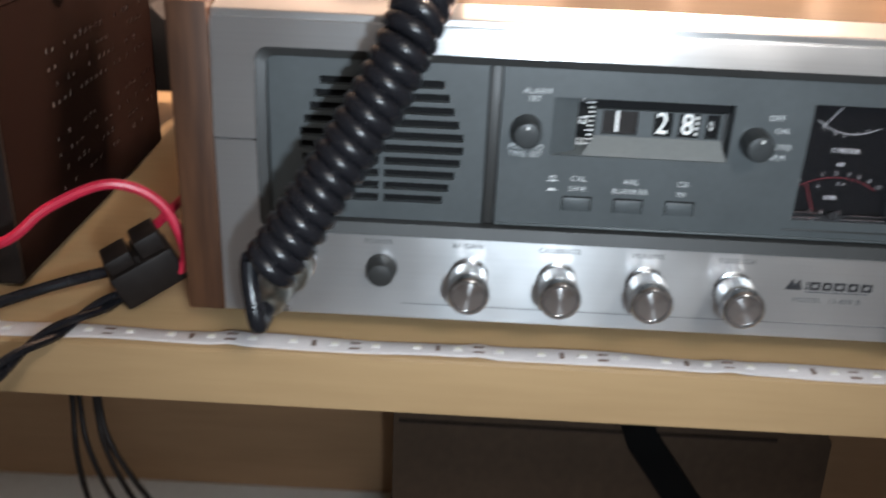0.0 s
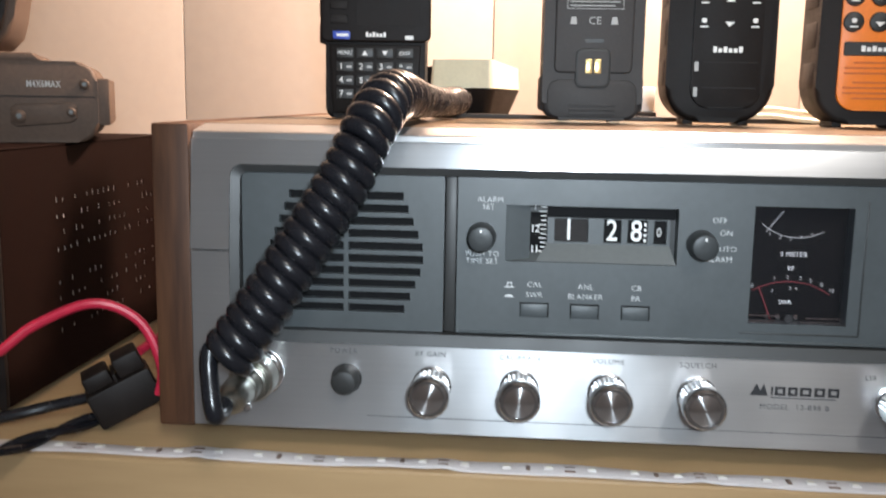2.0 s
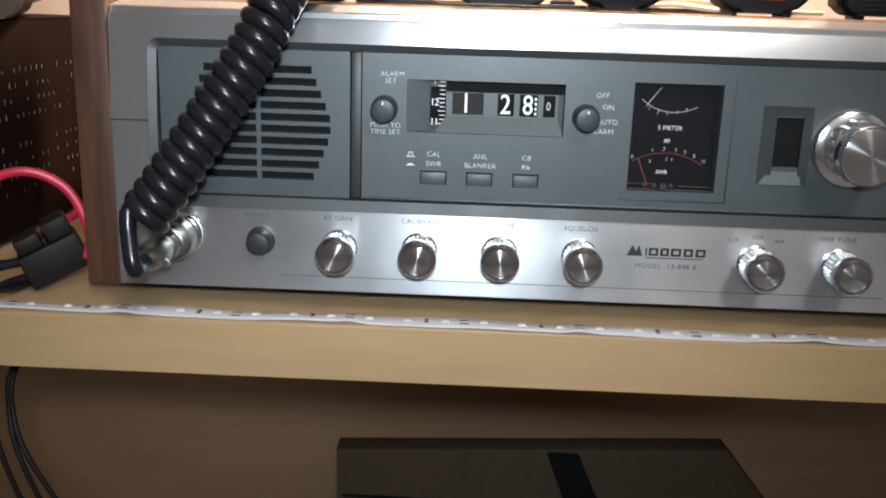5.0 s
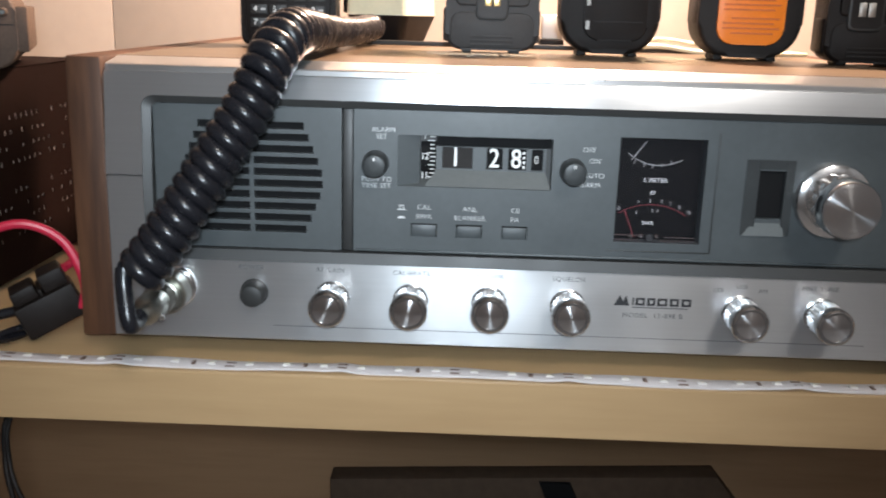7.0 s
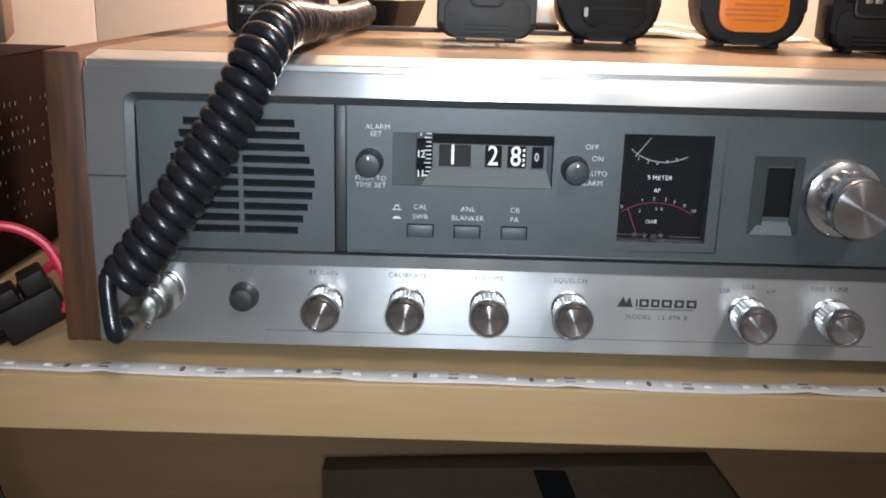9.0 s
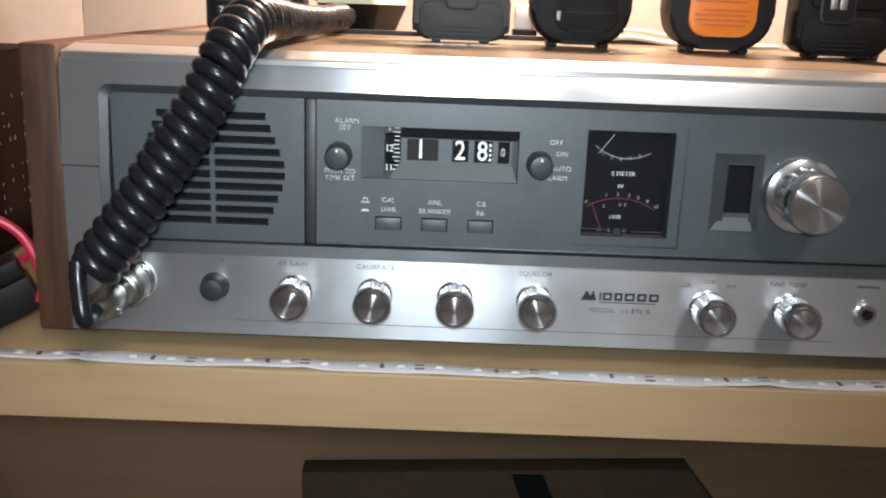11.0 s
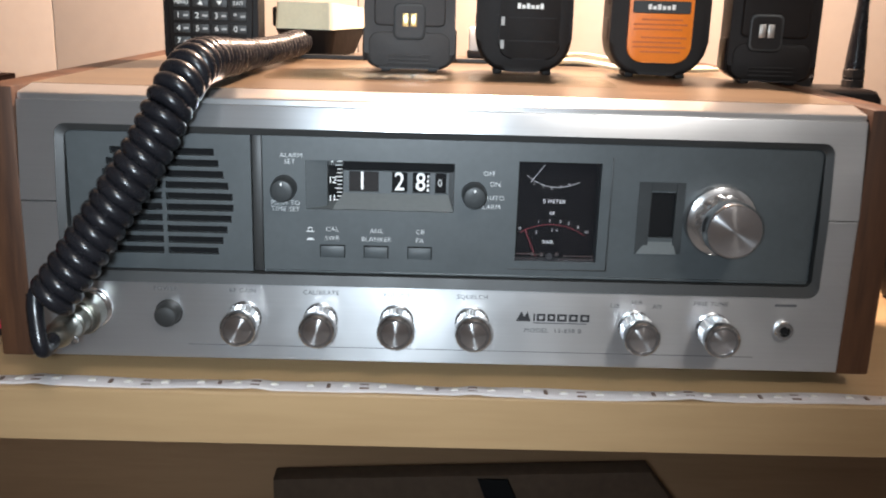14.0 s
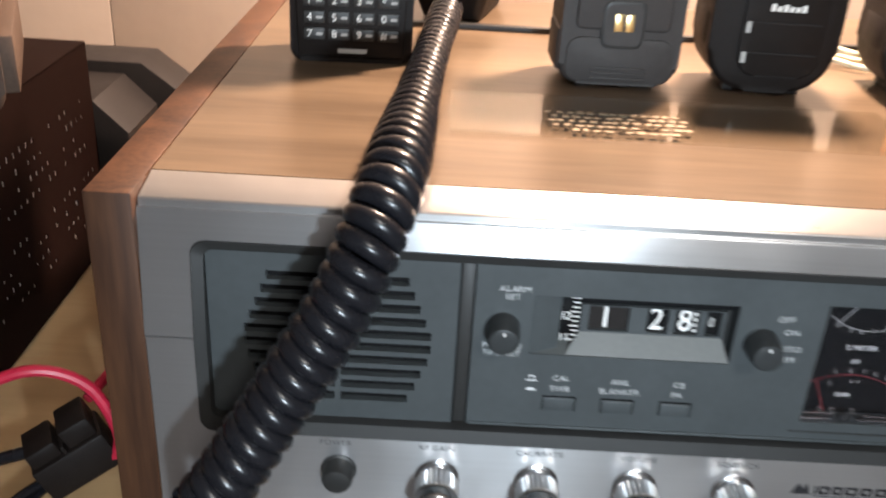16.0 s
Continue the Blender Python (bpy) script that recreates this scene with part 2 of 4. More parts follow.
def lathe(profile, centre, sides=40, axis="y"):
    """Turned shape: profile of (distance along the axis, radius) from centre; along -y for axis 'y'."""
    bm = bmesh.new()
    rings = []
    for d, r in profile:
        ring = []
        for i in range(sides):
            a = 2 * math.pi * i / sides
            c, s = r * math.cos(a), r * math.sin(a)
            p = {"y": (c, -d, s), "z": (c, s, d), "x": (d, c, s)}[axis]
            ring.append(bm.verts.new(Vector(centre) + Vector(p)))
        rings.append(ring)
    for p, q in zip(rings, rings[1:]):
        for i in range(sides):
            bm.faces.new((p[i], p[(i + 1) % sides], q[(i + 1) % sides], q[i]))
    bm.faces.new(rings[0][::-1])
    bm.faces.new(rings[-1])
    return bm


def knurled(d0, d1, r, centre, teeth=36, depth=0.00035):
    bm = bmesh.new()
    rings = []
    for d in (d0, d0 + 0.0004, d1 - 0.0004, d1):
        ring = []
        for i in range(teeth * 2):
            a = math.pi * i / teeth
            q = r - (depth if i % 2 or d in (d0, d1) else 0)
            ring.append(bm.verts.new((centre[0] + q * math.cos(a), centre[1] - d, centre[2] + q * math.sin(a))))
        rings.append(ring)
    n = teeth * 2
    for p, q in zip(rings, rings[1:]):
        for i in range(n):
            bm.faces.new((p[i], p[(i + 1) % n], q[(i + 1) % n], q[i]))
    bm.faces.new(rings[0][::-1])
    bm.faces.new(rings[-1])
    return bm


def holed(x0, x1, z0, z1, y, depth, holes, bm=None):
    """A sheet in x and z facing -y with rectangular holes, whose walls go back by depth."""
    bm = bm or bmesh.new()
    xs = sorted({x0, x1, *[h[0] for h in holes], *[h[1] for h in holes]})
    zs = sorted({z0, z1, *[h[2] for h in holes], *[h[3] for h in holes]})
    made = {}

    def v(x, yy, z):
        if (x, yy, z) not in made:
            made[x, yy, z] = bm.verts.new((x, yy, z))
        return made[x, yy, z]

    def open_at(i, j):
        if not (0 <= i < len(xs) - 1 and 0 <= j < len(zs) - 1):
            return None
        cx, cz = (xs[i] + xs[i + 1]) / 2, (zs[j] + zs[j + 1]) / 2
        return any(h[0] < cx < h[1] and h[2] < cz < h[3] for h in holes)

    for i in range(len(xs) - 1):
        for j in range(len(zs) - 1):
            if open_at(i, j):
                continue
            a, b, c, d = xs[i], xs[i + 1], zs[j], zs[j + 1]
            bm.faces.new((v(a, y, c), v(b, y, c), v(b, y, d), v(a, y, d)))
            for (di, dj), (p, q) in (((-1, 0), ((a, c), (a, d))), ((1, 0), ((b, c), (b, d))), ((0, -1), ((a, c), (b, c))), ((0, 1), ((a, d), (b, d)))):
                if open_at(i + di, j + dj) is not False:
                    bm.faces.new((v(p[0], y, p[1]), v(q[0], y, q[1]), v(q[0], y + depth, q[1]), v(p[0], y + depth, p[1])))
    return bm


def smooth_path(points, step=0.002):
    """A smooth curve through points, in even steps."""
    p = [Vector(q) for q in points]
    p = [p[0] * 2 - p[1]] + p + [p[-1] * 2 - p[-2]]
    raw = []
    for i in range(1, len(p) - 2):
        for k in range(40):
            t = k / 40
            a, b, c, d = p[i - 1], p[i], p[i + 1], p[i + 2]
            raw.append(0.5 * (2 * b + (c - a) * t + (2 * a - 5 * b + 4 * c - d) * t * t + (3 * b - a - 3 * c + d) * t ** 3))
    raw.append(p[-2])
    out, left = [raw[0]], step
    for a, b in zip(raw, raw[1:]):
        seg = (b - a).length
        while seg >= left and seg > 1e-9:
            a = a + (b - a) * (left / seg)
            out.append(a)
            seg, left = (b - a).length, step
        left -= seg
    out.append(raw[-1])
    return out


def frames_along(pts):
    """Tangent, normal and binormal carried along a path without twist."""
    out, n = [], None
    for i, q in enumerate(pts):
        t = (pts[min(i + 1, len(pts) - 1)] - pts[max(i - 1, 0)]).normalized()
        if n is None:
            n = t.orthogonal().normalized()
        n = (n - t * n.dot(t)).normalized()
        out.append((q, t, n, t.cross(n)))
    return out


def tube(pts, radius, sides=10, bm=None):
    bm = bm or bmesh.new()
    rings = []
    m = len(pts)
    for i, (q, t, n, b) in enumerate(frames_along(pts)):
        r = radius(i / (m - 1)) if callable(radius) else radius
        rings.append([bm.verts.new(q + (n * math.cos(a) + b * math.sin(a)) * r) for a in [2 * math.pi * k / sides for k in range(sides)]])
    for p, q in zip(rings, rings[1:]):
        for i in range(sides):
            bm.faces.new((p[i], p[(i + 1) % sides], q[(i + 1) % sides], q[i]))
    bm.faces.new(rings[0][::-1])
    bm.faces.new(rings[-1])
    return bm


def cable(name, points, radius, material, label, category="cable", step=0.004, sides=10):
    ob = part(name, tube(smooth_path(points, step), radius, sides), material)
    return tagged(ob, label, category)


def writing(name, text, size, x, y, z, material, parent, align="CENTER", spread=1.0, bold=0.0, narrow=1.0):
    """Raised letters facing -y, middle of the capitals at z."""
    cu = bpy.data.curves.new(name, "FONT")
    cu.body, cu.size, cu.extrude = text, size, 0.00004
    cu.align_x, cu.align_y = align, "CENTER"
    cu.resolution_u = 3
    cu.space_character, cu.offset = spread, bold
    tmp = new(name + "_shape", cu)
    deps = bpy.context.evaluated_depsgraph_get()
    me = bpy.data.meshes.new_from_object(tmp.evaluated_get(deps))
    bpy.data.objects.remove(tmp)
    bpy.data.curves.remove(cu)
    me.transform(pose(x, y, z, 90, 0, 0) @ Matrix.Diagonal((narrow, 1, 1, 1)))
    me.materials.clear()
    me.materials.append(material)
    ob = new(name, me)
    ob.parent = parent
    return ob


def arc_bar(cx, cz, r, a0, a1, w, y, n=16):
    """A thin curved line in x and z."""
    bm = bmesh.new()
    rows = []
    for i in range(n + 1):
        a = radians(a0 + (a1 - a0) * i / n)
        rows.append([bm.verts.new((cx + q * math.cos(a), y, cz + q * math.sin(a))) for q in (r - w / 2, r + w / 2)])
    for p, q in zip(rows, rows[1:]):
        bm.faces.new((p[0], p[1], q[1], q[0]))
    return bm


def stroke(x0, z0, x1, z1, w, y, t=0.0002):
    d = Vector((x1 - x0, z1 - z0)).normalized()
    o = Vector((-d.y, d.x)) * w / 2
    return plate([(x0 + o.x, z0 + o.y), (x0 - o.x, z0 - o.y), (x1 - o.x, z1 - o.y), (x1 + o.x, z1 + o.y)], y - t, y)


def with_uv(ob):
    """Uv map whose first axis runs up the sheet, for the grain of brushed metal."""
    me = ob.data
    uv = me.uv_layers.new(name="grain")
    for loop in me.loops:
        c = me.vertices[loop.vertex_index].co
        uv.data[loop.index].uv = (c.z * 4 + c.y * 4, c.x * 4)
    return ob


# ---------------------------------------------------------------- setting
WALL_Y = 0.57
wall = tagged(part("wall_north", box(-1.6, 2.0, WALL_Y + 0.012, WALL_Y + 0.10, -0.75, 1.6), WALLP), "cream panelled wall behind the shelf", "wall", kind="structure")
seams = [-1.6, -1.16, -0.86, -0.51, -0.206, 0.104, 0.400, 0.695, 0.99, 1.28, 1.60, 2.0]
for a, b in zip(seams, seams[1:]):
    part("panel", box(a + 0.0004, b - 0.0004, WALL_Y, WALL_Y + 0.0115, -0.02, 1.6, 0.0009, 2), WALLP, wall)
# added shell out of view; its tone sets bounced light and metal reflections
for nm, dims, lab in (("wall_south", (-1.6, 2.0, -2.3, -2.2, -0.75, 1.6), "unseen plain wall added for bounced light"), ("wall_west", (-1.7, -1.6, -2.3, 0.67, -0.75, 1.6), "unseen plain wall added for bounced light"),
                      ("wall_east", (2.0, 2.1, -2.3, 0.67, -0.75, 1.6), "unseen plain wall added for bounced light"), ("ceiling", (-1.7, 2.1, -2.3, 0.67, 1.6, 1.7), "unseen plain ceiling added for bounced light"),
                      ("floor", (-1.7, 2.1, -2.3, 0.67, -0.85, -0.75), "unseen plain dark floor added for bounced light")):
    tagged(part(nm, box(*dims), ROOM), lab, nm.split("_")[0], kind="structure")

shelf = thing("shelf", "pale maple laminate shelf board with a thick edge", "shelf")
part("board", box(-1.2, 1.5, -0.0145, WALL_Y - 0.001, -0.0255, 0.0, 0.0008, 2), SHELF, shelf)
part("edge_band", box(-1.2, 1.5, -0.0155, -0.0147, -0.0252, -0.0004, 0.0003, 1), SHELF, shelf, "edge banding of the same maple laminate")
under = thing("lower_cabinet", "brown wooden back board and pale desk top below the shelf", "cabinet")
part("back_board", box(-1.2, 1.5, 0.52, 0.54, -0.75, -0.03), LOWER, under)
part("desk_top", box(-1.2, 0.044, 0.05, 0.519, -0.54, -0.515, 0.002), PALE, under, "pale grey laminate desk top")

# ---------------------------------------------------------------- the base station radio
radio = thing("base_station_radio", "vintage walnut-cased radio base station with brushed aluminium front", "radio")
XL, XR, ZB, ZT = 0.0, 0.3755, 0.0105, 0.1325     # the aluminium front
ZF = 0.1280                                       # top of its upright face
SEAM, YB = 0.0835, 0.32
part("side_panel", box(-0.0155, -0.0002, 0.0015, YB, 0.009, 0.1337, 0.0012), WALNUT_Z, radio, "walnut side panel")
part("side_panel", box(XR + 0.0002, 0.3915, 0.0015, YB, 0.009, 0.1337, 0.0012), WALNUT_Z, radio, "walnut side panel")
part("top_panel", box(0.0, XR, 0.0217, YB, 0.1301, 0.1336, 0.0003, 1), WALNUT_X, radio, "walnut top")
part("rear_rail", box(0.075, 0.318, 0.2350, 0.2400, 0.1336, 0.1366, 0.0006), BEZEL, radio, "black rail across the back of the top")
part("back_panel", box(0.0, XR, YB - 0.004, YB, 0.012, 0.1295), BLACK_SHADE, radio)
part("bottom_panel", box(0.0, XR, 0.006, YB - 0.005, 0.0105, 0.0125), BLACK_SHADE, radio)
for fx in (0.03, 0.345):
    for fy in (0.075, 0.28):
        part("foot", lathe([(0, 0.008), (0.0006, 0.0088), (0.0095, 0.0075), (0.0104, 0.007)], (fx, fy, 0.0), 20, "z"), RUBBER, radio)

# brushed front: an upper frame that leans back a little, and the lower panel
bm = plate([(XL, SEAM + 0.0003), (0.0185, SEAM + 0.0003), (0.0185, 0.1155), (0.359, 0.1155), (0.359, SEAM + 0.0003), (XR, SEAM + 0.0003), (XR, ZF), (XL, ZF)], 0.0, 0.008)
bmesh.ops.bevel(bm, geom=[e for e in bm.edges if all(abs(v.co.z - ZF) < 1e-6 and v.co.y < 1e-6 for v in e.verts)], offset=0.0007, segments=3, profile=0.5, affect="EDGES")
for v in bm.verts:
    if v.co.y < 0.006:
        v.co.y = min(0.0079, v.co.y + max(0, v.co.z - SEAM) / (ZT - SEAM) * 0.005)
with_uv(part("upper_frame", bm, ALU, radio, "brushed aluminium upper frame", angle=0.9))
bm = plate([(0.0057, 0.1262), (0.0057, 0.1301), (0.0060, 0.1305), (0.0066, 0.1308), (0.0215, 0.1334), (0.0215, 0.1262)], XL + 0.0003, XR - 0.0003)
for v in bm.verts:
    v.co = Vector((v.co.y, v.co.x, v.co.z))
with_uv(part("top_trim", bm, TRIM, radio, "bright aluminium top strip sloping up to the wood"))
bm = plate([(XL, ZB), (XR, ZB), (XR, SEAM - 0.0003), (0.359, SEAM - 0.0003), (0.359, 0.0485), (0.0185, 0.0485), (0.0185, SEAM - 0.0003), (XL, SEAM - 0.0003)], 0.0, 0.008, 0.0004, 1)
lower = with_uv(part("lower_panel", bm, ALU, radio, "brushed aluminium control panel"))
part("groove", box(0.072, 0.335, -0.0001, 0.0004, 0.0172, 0.0175), INKGREY, lower)

# dark plastic fascia in its frame
outer, inner = rounded(0.0160, 0.3618, 0.0472, 0.1180, 0.0048), rounded(0.0200, 0.3580, 0.0520, 0.1150, 0.0035)
bm = bmesh.new()
rings = [[bm.verts.new((x, y, z)) for x, z in pts] for pts, y in ((outer, 0.006), (outer, 0.0006), (outer, 0.0), (inner, 0.0012), (inner, 0.0062))]
for v in rings[2]:
    v.co.x += (0.189 - v.co.x) * 0.002
for p, q in zip(rings, rings[1:]):
    for i in range(len(p)):
        bm.faces.new((p[i], p[(i + 1) % len(p)], q[(i + 1) % len(p)], q[i]))
bmesh.ops.bisect_plane(bm, geom=list(bm.verts) + list(bm.edges) + list(bm.faces), plane_co=(0, 0, SEAM), plane_no=(0, 0, 1))
for v in bm.verts:
    v.co.y += max(0, v.co.z - SEAM) / (ZT - SEAM) * 0.005 - 0.001
fascia = part("fascia_frame", bm, BEZEL, radio, "rounded black plastic bezel")
YF = 0.0042
ends = [0.0855, 0.0875, 0.0895, 0.0915, 0.0933, 0.0935, 0.0925, 0.0905, 0.0885, 0.0862]
slots = []
for i, e in enumerate(ends):
    zc = 0.1066 - i * 0.00505
    slots += [(0.125 - e, 0.0615, zc - 0.0016, zc + 0.0016), (0.0635, e, zc - 0.0016, zc + 0.0016)]
part("speaker_grille", holed(0.0203, 0.1018, 0.0522, 0.1148, YF, 0.0028, slots), GREY, radio, "charcoal plastic speaker grille with slots", smooth=False)
part("speaker_cloth", box(0.0203, 0.1018, YF + 0.0028, YF + 0.0035, 0.0522, 0.1148), BLACK_SHADE, radio)
part("divider", box(0.1022, 0.1066, YF + 0.0006, YF + 0.0022, 0.0522, 0.1148, 0.0004), BEZEL, radio)
CLOCK, METER, CHAN = (0.1261, 0.1928, 0.0820, 0.1043), (0.2215, 0.2588, 0.0602, 0.1062), (0.2812, 0.2935, 0.0728, 0.0938)
part("instrument_panel", holed(0.1070, 0.3578, 0.0522, 0.1148, YF, 0.007, [CLOCK, METER, CHAN]), GREY, radio, "charcoal plastic instrument panel", smooth=False)
part("panel_rib", box(0.1080, 0.3570, YF - 0.0008, YF + 0.0004, 0.0524, 0.0534, 0.0003), GREY, radio)

# flip clock
clock = part("clock_recess", box(0.1255, 0.1935, YF + 0.0071, YF + 0.0085, 0.0812, 0.1050), BEZEL, radio, "recessed clock window")
part("clock_mask", holed(0.1425, 0.1904, 0.0890, 0.0993, YF + 0.0046, 0.002, [(0.1452, 0.1586, 0.0897, 0.0990), (0.1646, 0.1716, 0.0897, 0.0990), (0.1740, 0.1818, 0.0897, 0.0990), (0.1842, 0.1892, 0.0897, 0.0990)]), GREY, clock, smooth=False)
# black strip drawn as the shade at the top of the recess
part("header_shade", box(0.1425, 0.1927, YF + 0.0058, YF + 0.0070, 0.0994, 0.1042), BLACK_SHADE, clock)
bm = bmesh.new()
q = [(0.1425, YF + 0.0046, 0.0890), (0.1904, YF + 0.0046, 0.0890), (0.1927, YF + 0.0002, 0.0822), (0.1380, YF + 0.0002, 0.0822), (0.1425, YF + 0.0070, 0.0822), (0.1927, YF + 0.0070, 0.0822), (0.1425, YF + 0.0070, 0.0890), (0.1904, YF + 0.0070, 0.0890)]
w = [bm.verts.new(p) for p in q]
bm.faces.new((w[0], w[1], w[2], w[3]))
bm.faces.new((w[0], w[3], w[4], w[6]))
bm.faces.new((w[1], w[7], w[5], w[2]))
part("sill", bm, LIP, clock, "sloping grey sill", smooth=False)
bm = bmesh.new()
w = [bm.verts.new(p) for p in ((0.1265, YF + 0.0004, 0.0821), (0.1379, YF + 0.0004, 0.0821), (0.1424, YF + 0.0068, 0.0845), (0.1358, YF + 0.0068, 0.0845))]
bm.faces.new(w)
part("sill", bm, LIP, clock, smooth=False)
bm = box(0.1262, 0.1356, YF + 0.0002, YF + 0.0069, 0.0821, 0.1042)
for v in bm.verts:
    if v.co.x > 0.13 and v.co.y < YF + 0.003:
        v.co.y += 0.0030
part("mask", bm, GREY, clock, smooth=False)
part("alarm_drum", lathe([(0.1358, 0.0155), (0.1424, 0.0155)], (0, YF + 0.0205, 0.0932), 48, "x"), BLACK_SHADE, clock)
for i in range(11):
    part("tick", box(0.1398 if i % 3 else 0.1390, 0.1420, YF + 0.0046, YF + 0.0050, 0.0854 + i * 0.00178, 0.0857 + i * 0.00178), WHITE, clock)
for s, z in (("1", 0.1032), ("12", 0.0945), ("11", 0.0862)):
    writing("drum_number", s, 0.0042 if s != "1" else 0.003, 0.1376, YF + 0.0047, z, WHITE, clock, spread=0.85)
for s, x, x0, x1 in (("1", 0.1510, 0.1453, 0.1585), ("2", 0.1680, 0.1647, 0.1715), ("8", 0.1776, 0.1741, 0.1817), ("0", 0.1864, 0.1843, 0.1891)):
    small = x > 0.185
    leaf = part("flip_leaf", box(x0 - 0.0003, x1 + 0.0003, YF + 0.0061, YF + 0.0066, 0.0895, 0.0988), BLACK2 if x < 0.16 else BLACK_SHADE, clock)
    writing("digit", s, 0.0050 if small else 0.0120, x, YF + 0.0060, 0.0941, DIMWHITE if small else WHITE, leaf, bold=0.00008, narrow=0.80)
for i in range(4):
    part("tick", box(0.1805, 0.1814, YF + 0.0057, YF + 0.0060, 0.0903 + i * 0.0021, 0.0914 + i * 0.0021), WHITE, clock)

# meters
meter = part("meter_box", box(0.2213, 0.2590, YF + 0.0072, YF + 0.0085, 0.0598, 0.1066), BLACK_SHADE, radio, "black dual meter behind clear glass")
YM = YF + 0.0070
part("scale_arc", arc_bar(0.2400, 0.1140, 0.0205, 228, 300, 0.0003, YM), DIMWHITE, meter)
part("needle", stroke(0.2277, 0.0958, 0.2338, 0.1040, 0.0003, YM - 0.0012), DIMWHITE, meter, "white needle")
for i, s in enumerate("13579"):
    writing("meter_mark", s, 0.0022, 0.2295 + i * 0.0040, YM, 0.0948 - 0.0018 * math.sin(math.pi * i / 4), DIMWHITE, meter)
writing("meter_mark", "S METER", 0.0026, 0.2392, YM, 0.0868, WHITE, meter, spread=1.1)
writing("meter_mark", "RF", 0.0024, 0.2385, YM, 0.0812, WHITE, meter)
part("scale_arc", arc_bar(0.2385, 0.0490, 0.0270, 55, 122, 0.00026, YM), REDPRINT, meter)
for i, s in enumerate(("0", "1", "2", "3", "5", "8", "10")):
    a = radians((120, 102, 92, 82, 74, 65, 56)[i])
    writing("meter_mark", s, 0.0022, 0.2385 + 0.0290 * math.cos(a), YM, 0.0490 + 0.0287 * math.sin(a), DIMWHITE, meter)
for i, s in enumerate(("2", "3", "4")):
    writing("meter_mark", s, 0.0020, (0.2318, 0.2388, 0.2410)[i], YM, (0.0722, 0.0732, 0.0732)[i], DIMWHITE, meter)
writing("meter_mark", "SWR", 0.0024, 0.2372, YM, 0.0675, WHITE, meter)
part("needle", stroke(0.2262, 0.0738, 0.2315, 0.0610, 0.0003, YM - 0.0012), REDPRINT, meter, "red needle")
for x in (0.2300, 0.2345, 0.2415):
    part("pivot", lathe([(0, 0.0011), (0.0010, 0.0011), (0.0014, 0.0007)], (x, YM, 0.0618), 14), CHROME, meter)
glass = part("meter_glass", box(0.2216, 0.2587, YF + 0.0008, YF + 0.0016, 0.0603, 0.1061), GLASS, radio, "clear meter window")
glass.visible_shadow = False
for x0, x1, z in ((0.2219, 0.2325, 0.0605), (0.2219, 0.2330, 0.0628), (0.2420, 0.2584, 0.0605), (0.2440, 0.2584, 0.0622)):
    part("glass_foot", box(x0, x1, YF + 0.0017, YF + 0.0024, z, z + 0.0005, 0.0001, 1), CHROME, radio)
part("glass_boss", lathe([(0, 0.0016), (0.0006, 0.0016), (0.0006, 0.0010)], (0.2375, YF + 0.0024, 0.0620), 20), BEZEL, radio)
for b4 in ((0.2186, 0.2640, 0.0560, 0.0566), (0.2634, 0.2640, 0.0566, 0.1090)):
    part("meter_frame", box(b4[0], b4[1], YF - 0.0004, YF + 0.0004, b4[2], b4[3], 0.0002), BEZEL, radio)

# channel window
# black pane near the front replaces the shade deep in the window
chan = part("channel_window", box(0.2813, 0.2934, YF + 0.0016, YF + 0.0026, 0.0729, 0.0937), BLACK_SHADE, radio, "channel window with its deep shade as a black pane")
for b4 in ((0.2762, 0.2820, 0.0652, 0.0985), (0.2932, 0.2972, 0.0652, 0.0985), (0.2820, 0.2932, 0.0944, 0.0985)):
    part("window_trim", box(b4[0], b4[1], YF - 0.0003, YF + 0.0004, b4[2], b4[3], 0.0001, 1), SMOKE, chan)
bm = plate([(0.2768, 0.0652), (0.2950, 0.0652), (0.2934, 0.0720), (0.2818, 0.0720)], YF - 0.0010, YF + 0.0005)
for v in bm.verts:
    if v.co.z > 0.07 and v.co.y < YF:
        v.co.y += 0.0012
part("sill", bm, LIP, chan, "sloping grey sill", smooth=False)

# printed legends on the dark panel
YT = YF - 0.0001
for s, x, z, al in (("ALARM", 0.1198, 0.1062, "CENTER"), ("SET", 0.1191, 0.1033, "CENTER"), ("PUSH TO", 0.1170, 0.0846, "CENTER"), ("TIME SET", 0.1170, 0.0817, "CENTER"),
                    ("OFF", 0.2056, 0.1002, "LEFT"), ("ON", 0.2086, 0.0954, "LEFT"), ("AUTO", 0.2066, 0.0891, "LEFT"), ("ALARM", 0.2037, 0.0850, "LEFT"),
                    ("CAL", 0.1380, 0.0728, "CENTER"), ("SWR", 0.1380, 0.0686, "CENTER"), ("ANL", 0.1581, 0.0724, "CENTER"), ("BLANKER", 0.1581, 0.0685, "CENTER"),
                    ("CB", 0.1779, 0.0725, "CENTER"), ("PA", 0.1778, 0.0684, "CENTER")):
    writing("legend", s, 0.0031, x, YT, z, PRINT, radio, al, spread=1.06, bold=-0.00004)
part("legend", box(0.1262, 0.1300, YT - 0.0001, YT, 0.0714, 0.0718), PRINT, radio)
part("legend", box(0.1271, 0.1291, YT - 0.0001, YT, 0.0732, 0.0736), PRINT, radio)
for x in (0.1271, 0.1288):
    part("legend", box(x, x + 0.0003, YT - 0.0001, YT, 0.0718, 0.0732), PRINT, radio)
